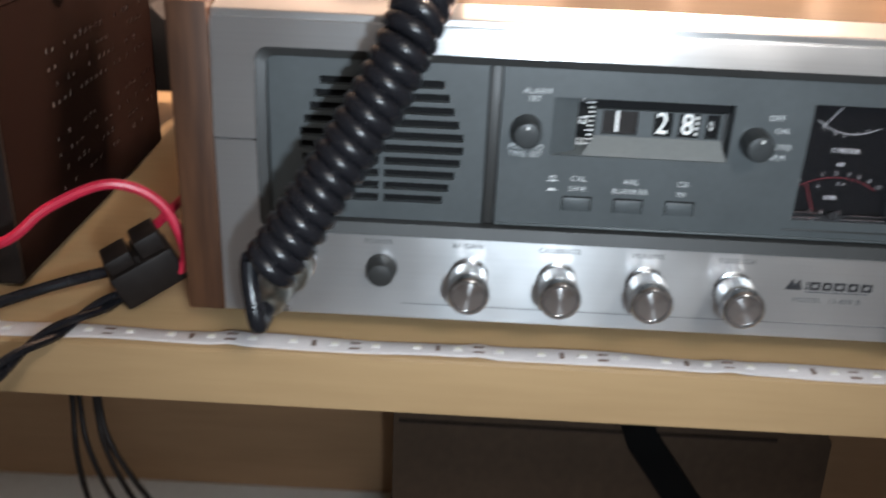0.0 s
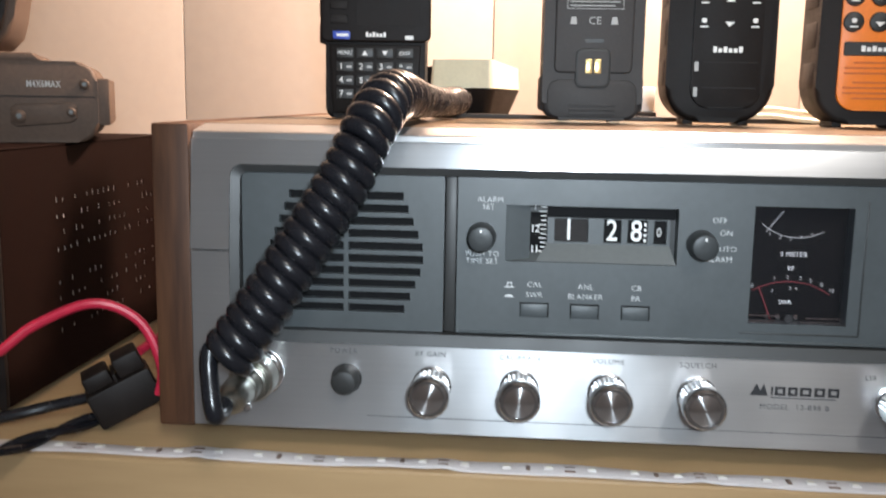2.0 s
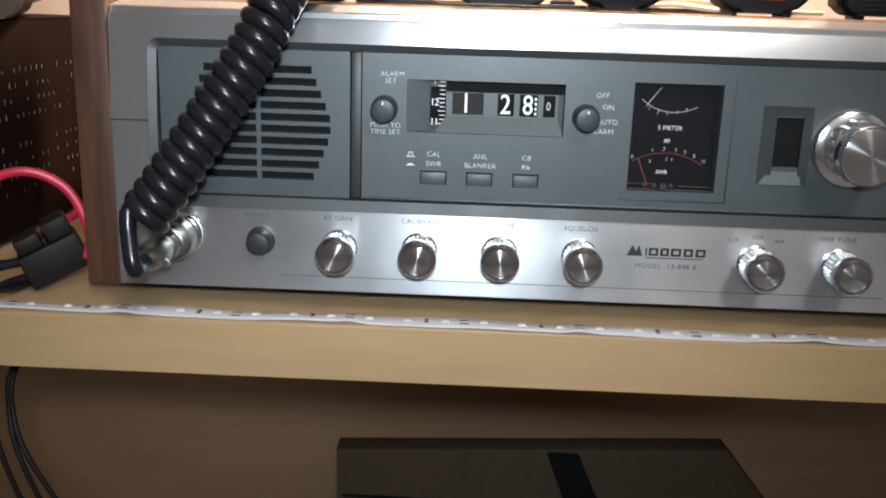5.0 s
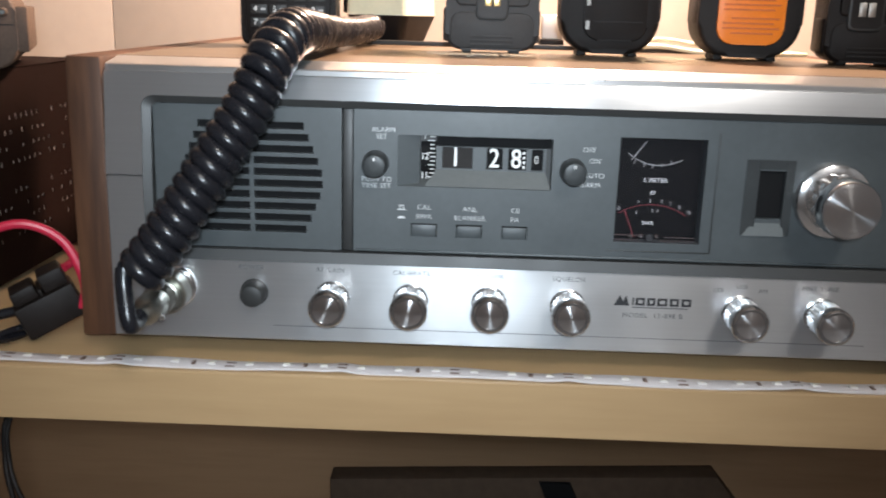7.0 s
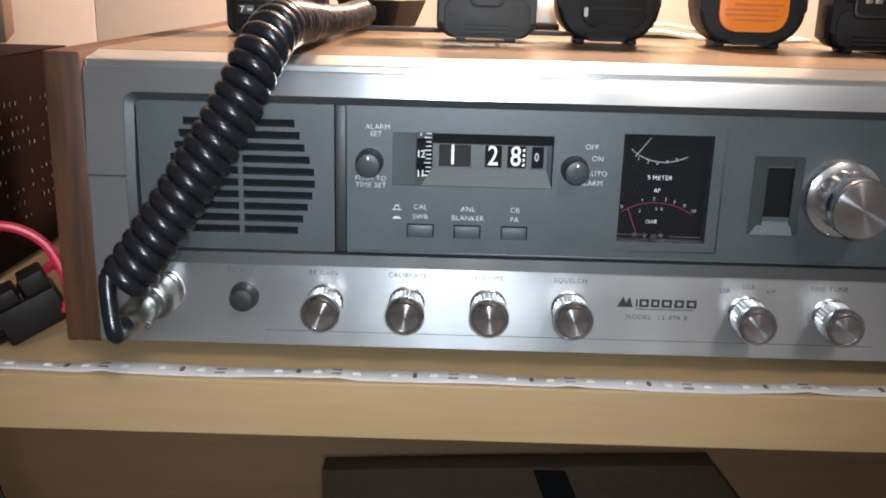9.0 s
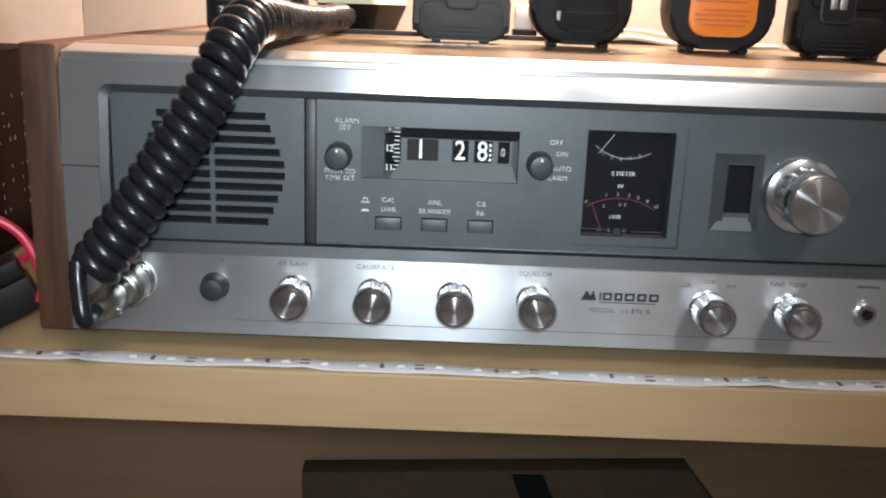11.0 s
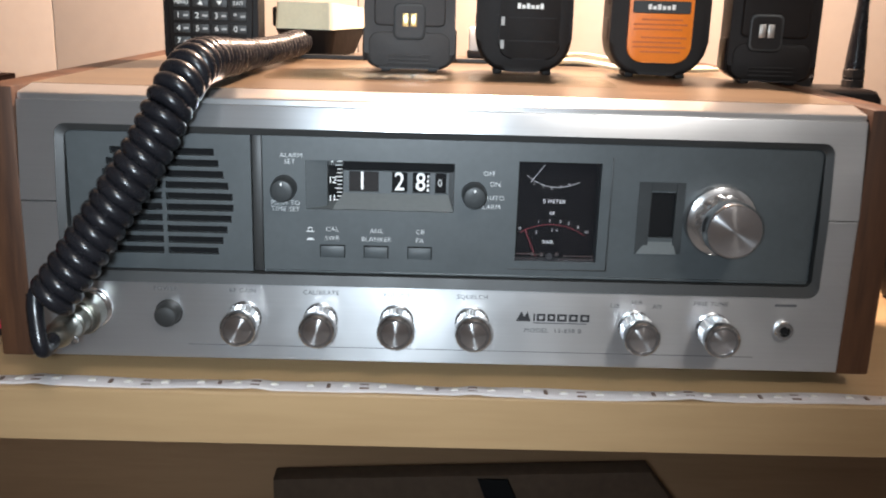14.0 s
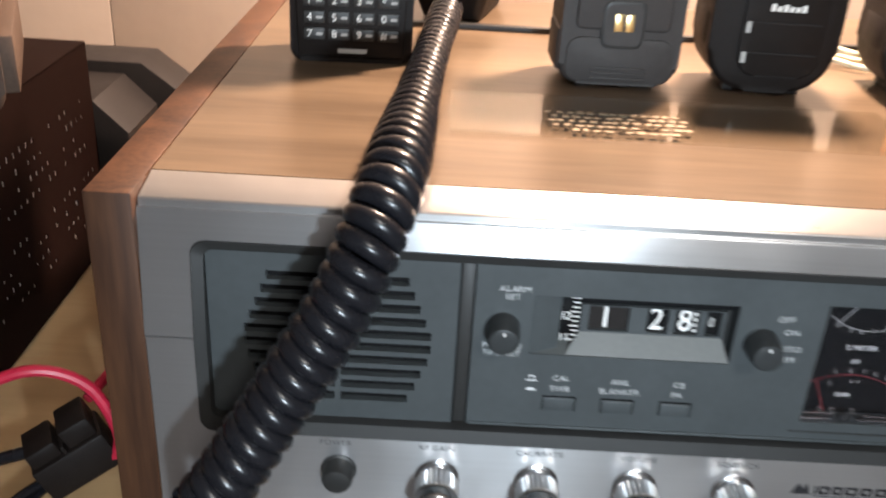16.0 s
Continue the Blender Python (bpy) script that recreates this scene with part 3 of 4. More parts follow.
part("legend", plate([(0.1262, 0.0676), (0.1300, 0.0676), (0.1290, 0.0686), (0.1272, 0.0686)], YT - 0.0001, YT), PRINT, radio)

# switches and small knobs on the dark panel
for x0, x1, out in ((0.1328, 0.1434, 0.0022), (0.1527, 0.1632, 0.0030), (0.1727, 0.1830, 0.0034)):
    key = part("push_button", box(x0, x1, YF - out * 0.16, YF + 0.001, 0.0598, 0.0650, 0.0002), GREY, radio, "dark push button")
    part("button_gap", box(x0 - 0.0004, x1 + 0.0005, YF - 0.0001, YF + 0.0004, 0.0597, 0.0656), BLACK_SHADE, key)
    if out > 0.0025:
        part("button_edge", box(x0 + 0.0004, x1 - 0.0004, YF - out * 0.16 - 0.0002, YF - out * 0.16 + 0.0003, 0.0645, 0.0648), LIP, key)
for x, z in ((0.1166, 0.0916), (0.2018, 0.0908)):
    k = part("clock_knob", lathe([(-0.001, 0.0058), (0.004, 0.0056), (0.0086, 0.0051), (0.0094, 0.0047), (0.0096, 0.0041), (0.0096, 0.0010)], (x, YF, z), 36), SMOKE, radio, "dark plastic clock knob")
    part("pointer", box(x - 0.0003, x + 0.0003, YF - 0.0098, YF - 0.0090, z + 0.0026, z + 0.0038), WHITE, k)

# lower control panel
for s, x in (("POWER", 0.0624), ("RF GAIN", 0.0975), ("CALIBRATE", 0.1333), ("VOLUME", 0.1679), ("SQUELCH", 0.2027), ("FINE TUNE", 0.3128)):
    writing("legend", s, 0.0030, x, -0.0001, 0.0441 - 0.0012 * (x - 0.06) / 0.25, INKGREY, radio, spread=1.12)
for s, x, z in (("LSB", 0.2685, 0.0410), ("USB", 0.2785, 0.0428), ("AM", 0.2880, 0.0410)):
    writing("legend", s, 0.0027, x, -0.0001, z, INKGREY, radio, spread=1.1)
part("legend", box(0.3425, 0.3525, -0.0001, 0.0, 0.0425, 0.0437), INKGREY, radio)
part("emblem", plate([(0.2232, 0.0325), (0.2256, 0.0372), (0.2270, 0.0345), (0.2284, 0.0372), (0.2300, 0.0325)], -0.0002, 0.0), INK, radio, "dark twin-peak emblem")
for i, wd in enumerate((0.0007, 0.0040, 0.0036, 0.0044, 0.0040, 0.0042)):
    x = 0.2312 + (0, 0.0015, 0.0065, 0.0110, 0.0165, 0.0217)[i]
    part("emblem_bar", holed(x, x + wd, 0.0327, 0.0362, -0.0002, 0.0002, [] if i == 0 else [(x + 0.0011, x + wd - 0.0010, 0.0336, 0.0353)]), INK, radio)
part("emblem_bar", box(0.2312, 0.2560, -0.0002, 0.0, 0.0315, 0.0320), INKGREY, radio)
writing("legend", "MODEL  13-898 B", 0.0031, 0.2405, -0.0001, 0.0280, INKGREY, radio, spread=1.15)


def lobed(d0, d1, r, centre, lobes=12, depth=0.0008, round_off=0.0006, steps=8):
    """A turned grip with rounded flutes round it."""
    bm = bmesh.new()
    rings = []
    n = lobes * steps
    for d, cut in ((d0, round_off), (d0 + round_off, 0.0), (d1 - round_off, 0.0), (d1, round_off)):
        ring = []
        for i in range(n):
            a = 2 * math.pi * i / n
            q = r - cut - depth * abs(math.cos(lobes * a / 2)) ** 3
            ring.append(bm.verts.new((centre[0] + q * math.cos(a), centre[1] - d, centre[2] + q * math.sin(a))))
        rings.append(ring)
    for p, q in zip(rings, rings[1:]):
        for i in range(n):
            bm.faces.new((p[i], p[(i + 1) % n], q[(i + 1) % n], q[i]))
    bm.faces.new(rings[0][::-1])
    bm.faces.new(rings[-1])
    return bm


def control_knob(x, z):
    c = (x, 0.0, z)
    neck = part("control_knob", lathe([(-0.001, 0.0078), (0.0008, 0.0078), (0.0012, 0.0070), (0.0028, 0.0068), (0.0032, 0.0064), (0.0040, 0.0064)], c, 40), STEEL, radio, "turned aluminium knob")
    part("knurl", knurled(0.0034, 0.0116, 0.0077, c, 26, 0.0007), SATIN, neck, "knurled grip")
    part("groove", lathe([(0.0114, 0.0064), (0.0136, 0.0064)], c, 36), BEZEL, neck)
    part("collar", lathe([(0.0136, 0.0070), (0.0139, 0.0081), (0.0172, 0.0081), (0.0180, 0.0078), (0.0186, 0.0070), (0.0186, 0.0060), (0.0176, 0.0057)], c, 48), STEEL, neck)
    part("cap", lathe([(0.0176, 0.0059), (0.0184, 0.0059), (0.0185, 0.0054)], c, 48), SPUN, neck, "spun aluminium face")


for x in (0.0982, 0.1331, 0.1680, 0.2028, 0.2783, 0.3143):
    control_knob(x, 0.0312)
c = (0.3138, YF, 0.0818)
big = part("tuning_knob", lathe([(-0.001, 0.0166), (0.0022, 0.0166), (0.0040, 0.0158), (0.0048, 0.0140), (0.0052, 0.0120)], c, 64), CHROME, radio, "large polished channel knob")
part("grip", lobed(0.0050, 0.0150, 0.0129, c), CHROME, big, "fluted grip")
part("collar", lathe([(0.0150, 0.0116), (0.0154, 0.0126), (0.0214, 0.0126), (0.0228, 0.0119), (0.0228, 0.0112)], c, 64), CHROME, big)
part("cap", lathe([(0.0224, 0.0112), (0.0231, 0.0112), (0.0232, 0.0107)], c, 64), SPUN, big, "spun aluminium face")
part("power_button", lathe([(-0.001, 0.0062), (0.0008, 0.0062), (0.0012, 0.0056), (0.0060, 0.0054), (0.0076, 0.0046), (0.0080, 0.0030), (0.0081, 0.001)], (0.0636, 0.0, 0.0328), 36), BEZEL, radio, "round black power button")
jack = part("headphone_jack", lathe([(-0.001, 0.0045), (0.0020, 0.0045), (0.0027, 0.0040), (0.0027, 0.0026), (0.0008, 0.0022)], (0.3476, 0.0, 0.0312), 32), CHROME, radio, "nickel headphone socket")
part("bore", lathe([(0.0009, 0.0019), (0.0013, 0.0019)], (0.3476, 0.0, 0.0312), 20), BLACK_SHADE, jack)
part("mic_socket", lathe([(-0.001, 0.0098), (0.0012, 0.0098), (0.0020, 0.0090), (0.0022, 0.0082), (0.0050, 0.0082)], (0.0282, 0.0, 0.0343), 40), CHROME, radio, "nickel microphone socket")

# ---------------------------------------------------------------- the microphone, its plug and its coiled lead
plug = thing("microphone_plug", "nickel screw-on microphone plug at the end of the coiled lead", "plug")
axis = (Vector((0.0245, -0.040, 0.0320)) - Vector((0.0278, -0.003, 0.0340))).normalized()
turn = Vector((0, -1, 0)).rotation_difference(axis).to_matrix().to_4x4()
base = Matrix.Translation((0.0278, -0.003, 0.0340)) @ turn
for nm, prof, mat in (("ring", [(0, 0.0085), (0.001, 0.0092), (0.0075, 0.0092), (0.0085, 0.0084)], NICKEL), ("shell", [(0.0085, 0.0072), (0.0110, 0.0072), (0.0114, 0.0064), (0.0165, 0.0064), (0.0170, 0.0068), (0.0182, 0.0066), (0.0190, 0.0056)], NICKEL),
                      ("clamp", [(0.0190, 0.0058), (0.0200, 0.0064), (0.0290, 0.0060), (0.0320, 0.0050), (0.0340, 0.0036)], NICKEL)):
    bm = lathe(prof, (0, 0, 0), 32)
    bmesh.ops.transform(bm, matrix=base, verts=bm.verts)
    part(nm, bm, mat, plug)
bm = lathe([(0, 0.0019), (0.001, 0.0019), (0.0014, 0.0012)], (0, 0, 0), 12)
bmesh.ops.transform(bm, matrix=base @ pose(0.0055, -0.026, -0.003), verts=bm.verts)
part("clamp_screw", bm, CHROME, plug)

core = smooth_path([(0.0270, -0.0440, 0.0505), (0.0370, -0.0405, 0.0650), (0.0528, -0.0325, 0.0905), (0.0672, -0.0250, 0.1150), (0.0740, -0.0190, 0.1310), (0.0785, -0.0070, 0.1420), (0.0805, 0.0120, 0.1458),
                    (0.0822, 0.0500, 0.1452), (0.0850, 0.1100, 0.1440), (0.0885, 0.1700, 0.1436), (0.0925, 0.2300, 0.1448)], 0.0002)
rail = frames_along(core)
LEFT_FIRST = max((a * 0.1 for a in range(63)), key=lambda a: -(rail[0][2] * math.cos(a) + rail[0][3] * math.sin(a)).x)
total = len(rail)
wire, turn_at = [], LEFT_FIRST
random.seed(4)
wobble = 0.0
for i, (q, t, n, b) in enumerate(rail):
    f = i / (total - 1)
    pitch = 0.0061 if f < 0.33 else 0.0061 + 0.0018 * min(1, (f - 0.33) / 0.12)
    turn_at -= 2 * math.pi * 0.0002 / pitch
    if i % 100 == 0:
        wobble = random.uniform(-0.0004, 0.0004)
    aim = (0.0073 if f < 0.30 else 0.0073 - 0.0020 * min(1, (f - 0.30) / 0.30)) + wobble
    r = aim if i == 0 else r + (aim - r) * 0.02
    wire.append(q + (n * math.cos(turn_at) + b * math.sin(turn_at)) * r)
lead_in = smooth_path([(0.0250, -0.0360, 0.0322), (0.0248, -0.0425, 0.0306), (0.0244, -0.0480, 0.0330), wire[0] + Vector((0.0004, -0.002, -0.0075)), wire[0]], 0.001)
lead_out = smooth_path([wire[-1], (0.0940, 0.2380, 0.1475), (0.0960, 0.2470, 0.1480)], 0.001)
lead = thing("coiled_lead", "thick glossy black coiled microphone lead", "cable")
thick = lambda f: 0.0035 if f < 0.33 else 0.0035 - 0.0005 * min(1, (f - 0.33) / 0.30)
part("coil", tube(wire, thick, 12), RUBBER, lead)
part("straight_end", tube(lead_in, 0.00335, 12), RUBBER, lead)
part("straight_end", tube(lead_out, 0.0022, 10), RUBBER, lead)

mic = thing("microphone", "cream and black hand microphone lying on the walnut top", "microphone")
M = pose(0.1015, 0.284, 0.1337, 0, 0, -14) @ Matrix.Diagonal((0.82, 0.9, 0.96, 1))
for nm, pts, z0, z1, mat, lab in (("lower_shell", (-0.027, 0.027, -0.043, 0.040), 0.0008, 0.0195, BLACK, "black lower shell"), ("upper_shell", (-0.0262, 0.0262, -0.0422, 0.0392), 0.0198, 0.0385, BEIGE, "cream upper shell")):
    bm = plate(rounded(*pts, 0.008 if z0 < 0.01 else 0.0045), 0, 1)
    for v in bm.verts:
        y = v.co.z
        v.co = Vector((v.co.x, y, z0 + (z1 - z0) * (1 - v.co.y)))
    low = z0 < 0.01
    for v in bm.verts:
        edge = v.co.z < 0.01 if low else v.co.z > 0.03
        if edge:
            v.co.x *= 0.72 if low else 0.96
            v.co.y = v.co.y * (0.78 if low else 0.97)
            if not low:
                v.co.z -= 0.004 * max(0.0, v.co.y / 0.04)
    bmesh.ops.bevel(bm, geom=[e for e in bm.edges if e.calc_face_angle(0) > 0.5], offset=0.0042 if low else 0.0024, segments=4, profile=0.5, affect="EDGES")
    bmesh.ops.transform(bm, matrix=M, verts=bm.verts)
    part(nm, bm, mat, mic, lab)
bm = box(-0.0355, -0.0240, -0.026, -0.002, 0.0205, 0.0345, 0.0016, 2)
bmesh.ops.transform(bm, matrix=M, verts=bm.verts)
part("talk_switch", bm, BLACK, mic, "black push-to-talk switch")
bm = lathe([(-0.002, 0.0055), (0.004, 0.0050), (0.010, 0.0040), (0.012, 0.0030)], (0, -0.042, 0.013), 20)
bmesh.ops.transform(bm, matrix=M, verts=bm.verts)
part("strain_relief", bm, RUBBER, mic)

acrylic = thing("acrylic_sheet", "clear glossy acrylic sheet lying on the walnut top", "sheet")
bm = box(0.096, 0.276, 0.072, 0.122, 0.1339, 0.1354, 0.0003, 1)
ob = part("pane", bm, FILM, acrylic)
ob.visible_shadow = False
random.seed(8)
# dots only where the sheet glints; their warm tone is the glint colour
bm = bmesh.new()
for i in range(13):
    for j in range(5):
        x, y = 0.134 + i * 0.0042 + (j % 2) * 0.002 + random.uniform(-0.0004, 0.0004), 0.0765 + j * 0.0052
        if random.random() < 0.88:
            box(x, x + random.uniform(0.0020, 0.0033), y, y + random.uniform(0.0018, 0.0032), 0.1355, 0.1357, 0, 1, bm)
tagged(part("raised_dots", bm, DOTS, acrylic, "rows of raised dots", smooth=False), kind="stuff")


# ---------------------------------------------------------------- handheld radios
def bars(parent, rows, y, mat, h=0.0009, name="print_bar"):
    """Plain bars in place of small print: rows of (x0, x1, z)."""
    for x0, x1, z in rows:
        part(name, box(x0, x1, y - 0.0001, y, z - h / 2, z + h / 2), mat, parent)


def word_mark(parent, x0, x1, z, y, h, n=6):
    """Six plain blocks in place of a name."""
    step = (x1 - x0) / n
    for i in range(n):
        tall = h if i in (0, 2, 5) else h * 0.7
        part("name_mark", box(x0 + step * i, x0 + step * (i + 0.74), y - 0.0001, y, z - h / 2, z - h / 2 + tall), WHITE, parent)


def rugged_body(parent, w, h, d, mat, ribs=True, foot=True, bottom=0.013):
    """Rounded body from z = 0.0015 up, front at y = 0."""
    bm = plate(rounded(-w / 2, w / 2, 0.0018, h, (bottom, bottom, 0.008, 0.008), 8), 0, d, 0.0030, 4)
    for v in bm.verts:
        k = min(1, max(0, v.co.z / h))
        v.co.x *= 0.965 + 0.035 * math.sin(math.pi * min(1, 0.25 + k * 0.6))
    part("body", bm, mat, parent)
    if ribs:
        for sx in (-1, 1):
            for i in range(4):
                z = 0.020 + i * 0.021
                part("grip_rib", box(sx * (w / 2 - 0.0012) - 0.0014, sx * (w / 2 - 0.0012) + 0.0014, 0.006, d - 0.006, z, z + 0.014, 0.0010), mat, parent)
    if foot:
        for sx in (-1, 1):
            part("foot", box(sx * w * 0.26 - 0.0026, sx * w * 0.26 + 0.0026, 0.006, d - 0.006, 0.0, 0.0030, 0.0006), mat, parent)


ROUND = "handheld radios on the walnut top"
ZTOP = 0.1338


# keypad radio
hh = thing("handheld_radio", "black handheld radio with a lettered keypad standing on the walnut top", "handheld radio", ROUND)
w, h, d = 0.055, 0.112, 0.032
part("body", plate(rounded(-w / 2, w / 2, 0.0, h, (0.005, 0.005, 0.008, 0.008), 5), 0.002, d, 0.0020, 3), BLACK, hh)
part("keypad_plate", plate([(-0.0235, 0.003), (0.0235, 0.003), (0.0250, 0.0400), (-0.0250, 0.0400)], 0.0, 0.0021, 0.0006, 2), BLACK, hh)
part("display_block", plate(rounded(-0.0300, 0.0305, 0.0415, h - 0.001, 0.004, 4), -0.0012, 0.0021, 0.0012, 3), BLACK, hh, "dark display housing")
part("display", box(-0.0100, 0.0250, -0.0015, -0.0012, 0.0500, 0.0950), BLACK, hh, "unlit display")
for nm, x, z, mat, lab in (("side_key", -0.0180, 0.0710, AMBERKEY, "amber key"), ("side_key", -0.0180, 0.0450, BLUEKEY, "blue key"), ("side_key", -0.0195, 0.0610, BLACK2, ""), ("side_key", -0.0195, 0.0535, BLACK2, "")):
    part(nm, box(x - 0.0050, x + 0.0045, -0.0022, -0.0012, z - 0.0022, z + 0.0022, 0.0006), mat, hh, lab)
bars(hh, [(-0.0215, -0.0145, 0.0710), (-0.0210, -0.0145, 0.0450)], -0.0023, WHITE, 0.0014)
for z in (0.046, 0.060, 0.075):
    part("side_button", box(-0.0318, -0.0268, 0.008, 0.022, z - 0.005, z + 0.006, 0.0008), BLACK2, hh)
word_mark(hh, -0.0050, 0.0065, 0.0455, -0.0014, 0.0026)
bars(hh, [(0.0165, 0.0210, 0.0440)], -0.0014, WHITE, 0.0022)
rows = (("MENU", "^", "v", "EXIT"), ("1", "2", "3", "*"), ("4", "5", "6", "0"), ("7", "8", "9", "#"))
for r, row in enumerate(rows):
    for k, s in enumerate(row):
        x, z = -0.0165 + k * 0.0110, 0.0355 - r * 0.0074
        key = part("key", box(x - 0.0047, x + 0.0047, -0.0011, 0.0004, z - 0.0027, z + 0.0027, 0.0005), BEZEL, hh)
        if s in "^v":
            e = 1 if s == "^" else -1
            part("legend", plate([(x - 0.0016, z - 0.0012 * e), (x + 0.0016, z - 0.0012 * e), (x, z + 0.0014 * e)][::e], -0.0013, -0.0011), WHITE, key)
        elif len(s) > 1:
            writing("legend", s, 0.0030, x, -0.0012, z, WHITE, key)
        else:
            writing("legend", s, 0.0048, x - 0.0020, -0.0012, z, WHITE, key)
            part("legend", box(x + 0.0010, x + 0.0038, -0.0012, -0.0011, z - 0.0006, z + 0.0006), DIMWHITE, key)
bars(hh, [(-0.0060, 0.0070, 0.0058)], -0.0001, DIMWHITE, 0.0020)
hh.matrix_basis = pose(0.0505, 0.157, ZTOP, 0, 0, 3)


def battery_side(name, mat, label, place, w=0.0525, caution=True, aside=0.0):
    ob = thing(name, label, "handheld radio", ROUND)
    h, d = 0.112, 0.036
    rugged_body(ob, w, h, d, mat, ribs=False, bottom=0.009)
    part("battery", plate(rounded(-w / 2 + 0.006, w / 2 - 0.006, 0.026, h - 0.003, 0.003, 4), -0.0016, 0.001, 0.0010, 3), mat, ob)
    for sx in (-1, 1):
        part("bumper", box(sx * (w / 2 - 0.0025) - 0.0035, sx * (w / 2 - 0.0025) + 0.0035, 0.004, d - 0.004, 0.006, 0.0250, 0.0020), mat, ob)
    part("heel", plate(rounded(-w / 2 + 0.003, w / 2 - 0.003, 0.003, 0.0225, 0.006, 4), -0.0008, 0.001, 0.0007, 2), mat, ob)
    for i in range(3):
        part("heel_rib", box(-0.012, 0.012, -0.0014, -0.0006, 0.0045 + i * 0.0022, 0.0056 + i * 0.0022, 0.0003), mat, ob)
    part("contact_frame", plate(rounded(aside - 0.0092, aside + 0.0088, 0.0185, 0.0385, 0.0035, 4), -0.0022, -0.0010, 0.0006, 2), BEZEL, ob)
    well = part("contact_well", plate(rounded(aside - 0.0080, aside + 0.0076, 0.0198, 0.0372, 0.003, 4), -0.0024, -0.0021), mat, ob)
    for x in (aside - 0.0042, aside + 0.0004):
        part("contact", box(x, x + 0.0036, -0.0028, -0.0023, 0.0258, 0.0331, 0.0002), GOLD if caution else SILVERPLATE, well)
    if caution:
        writing("legend", "CAUTION", 0.0052, 0.0, -0.0017, 0.0765, DIMWHITE, ob)
        bars(ob, [(-0.0135, 0.0020, 0.0722), (-0.0135, 0.0130, 0.0703), (-0.0135, 0.0115, 0.0684), (-0.0135, 0.0128, 0.0665), (-0.0135, -0.0020, 0.0646)], -0.0017, DIMWHITE, 0.0007)
        for b4 in ((-0.0145, 0.0145, 0.0635, 0.0638), (-0.0145, 0.0145, 0.0585, 0.0588), (-0.0145, -0.0142, 0.0588, 0.0635), (0.0142, 0.0145, 0.0588, 0.0635)):
            part("print_bar", box(b4[0], b4[1], -0.0017, -0.0016, b4[2], b4[3]), DIMWHITE, ob)
        bars(ob, [(-0.0130, 0.0125, 0.0622), (-0.0130, 0.0100, 0.0602)], -0.0017, DIMWHITE, 0.0006)
        writing("legend", "CE", 0.0055, 0.0, -0.0017, 0.0525, DIMWHITE, ob)
        for x in (-0.0110, 0.0100):
            part("print_bar", plate([(x - 0.0018, 0.0508), (x + 0.0018, 0.0508), (x + 0.0012, 0.0545), (x - 0.0012, 0.0545)], -0.0017, -0.0016), DIMWHITE, ob)
        bars(ob, [(-0.0048, 0.0048, 0.0425)], -0.0017, BEZEL, 0.002)
    ob.matrix_basis = place
    return ob


def keyless_front(mat, face, label, place, w=0.060, orange=False, aside=0.0):
    ob = thing("handheld_radio", label, "handheld radio", ROUND)
    h, d = 0.112, 0.036
    rugged_body(ob, w, h, d, mat, bottom=0.019)
    pts = rounded(aside - w * 0.32, aside + w * 0.32, 0.009, 0.098, (0.009, 0.009, 0.006, 0.006), 6)
    part("face_plate", plate(pts, -0.0016, 0.001, 0.0008, 3), face, ob, "bright orange face plate" if orange else "")
    y = -0.0017
    if orange:
        part("name_plate", plate(rounded(-0.0165, 0.0165, 0.0370, 0.0440, 0.001, 3), y - 0.0006, y + 0.0004, 0.0003, 1), BEZEL, ob)
        word_mark(ob, -0.0080, 0.0082, 0.0406, y - 0.0007, 0.0030)
        for k in range(7):
            z = 0.0335 - k * 0.0027 - (0.002 if k > 2 else 0)
            part("print_bar", box(-0.0155 if k % 3 else -0.0110, 0.0155 if k % 2 else 0.0125, y - 0.0002, y, z - 0.0005, z + 0.0005), RUST, ob)
    else:
        word_mark(ob, aside - 0.0075, aside + 0.0080, 0.0390, y, 0.0030)
        for z in (0.0305, 0.0175):
            part("print_bar", box(aside - 0.0165, aside - 0.0145, y - 0.0004, y - 0.0001, z - 0.0026, z + 0.0022), DIMWHITE, ob)
        for z in (0.0325, 0.0195):
            part("groove", box(aside - 0.0120, aside + 0.0150, y - 0.0003, y - 0.0001, z - 0.0003, z + 0.0003), BLACK2, ob)
    for r, z in enumerate((0.0660, 0.0530) if orange else (0.0640, 0.0520)):
        for across in (-1, 0, 1):
            x = aside + across * 0.0128
            key = part("key", lathe([(-0.001, 0.0052), (0.0008, 0.0050), (0.0012, 0.0044)], (x, y, z + 0.001), 28), BEZEL, ob) if orange else ob
            if across == 0:
                e = 1 if r == 0 else -1
                part("legend", plate([(x - 0.0024, z - 0.0010 * e), (x + 0.0024, z - 0.0010 * e), (x, z + 0.0016 * e)][::e], y - (0.0015 if orange else 0.0002), y - (0.0012 if orange else 0.0)), WHITE, key)
            else:
                part("legend", plate(rounded(x - 0.0013, x + 0.0013, z + 0.0004, z + 0.0028, 0.0010, 4), y - (0.0015 if orange else 0.0002), y - (0.0012 if orange else 0.0)), WHITE, key)
                part("legend", box(x - 0.0020, x + 0.0020, y - (0.0015 if orange else 0.0002), y - (0.0012 if orange else 0.0), z - 0.0019, z - 0.0011), WHITE, key)
    ob.matrix_basis = place
    return ob


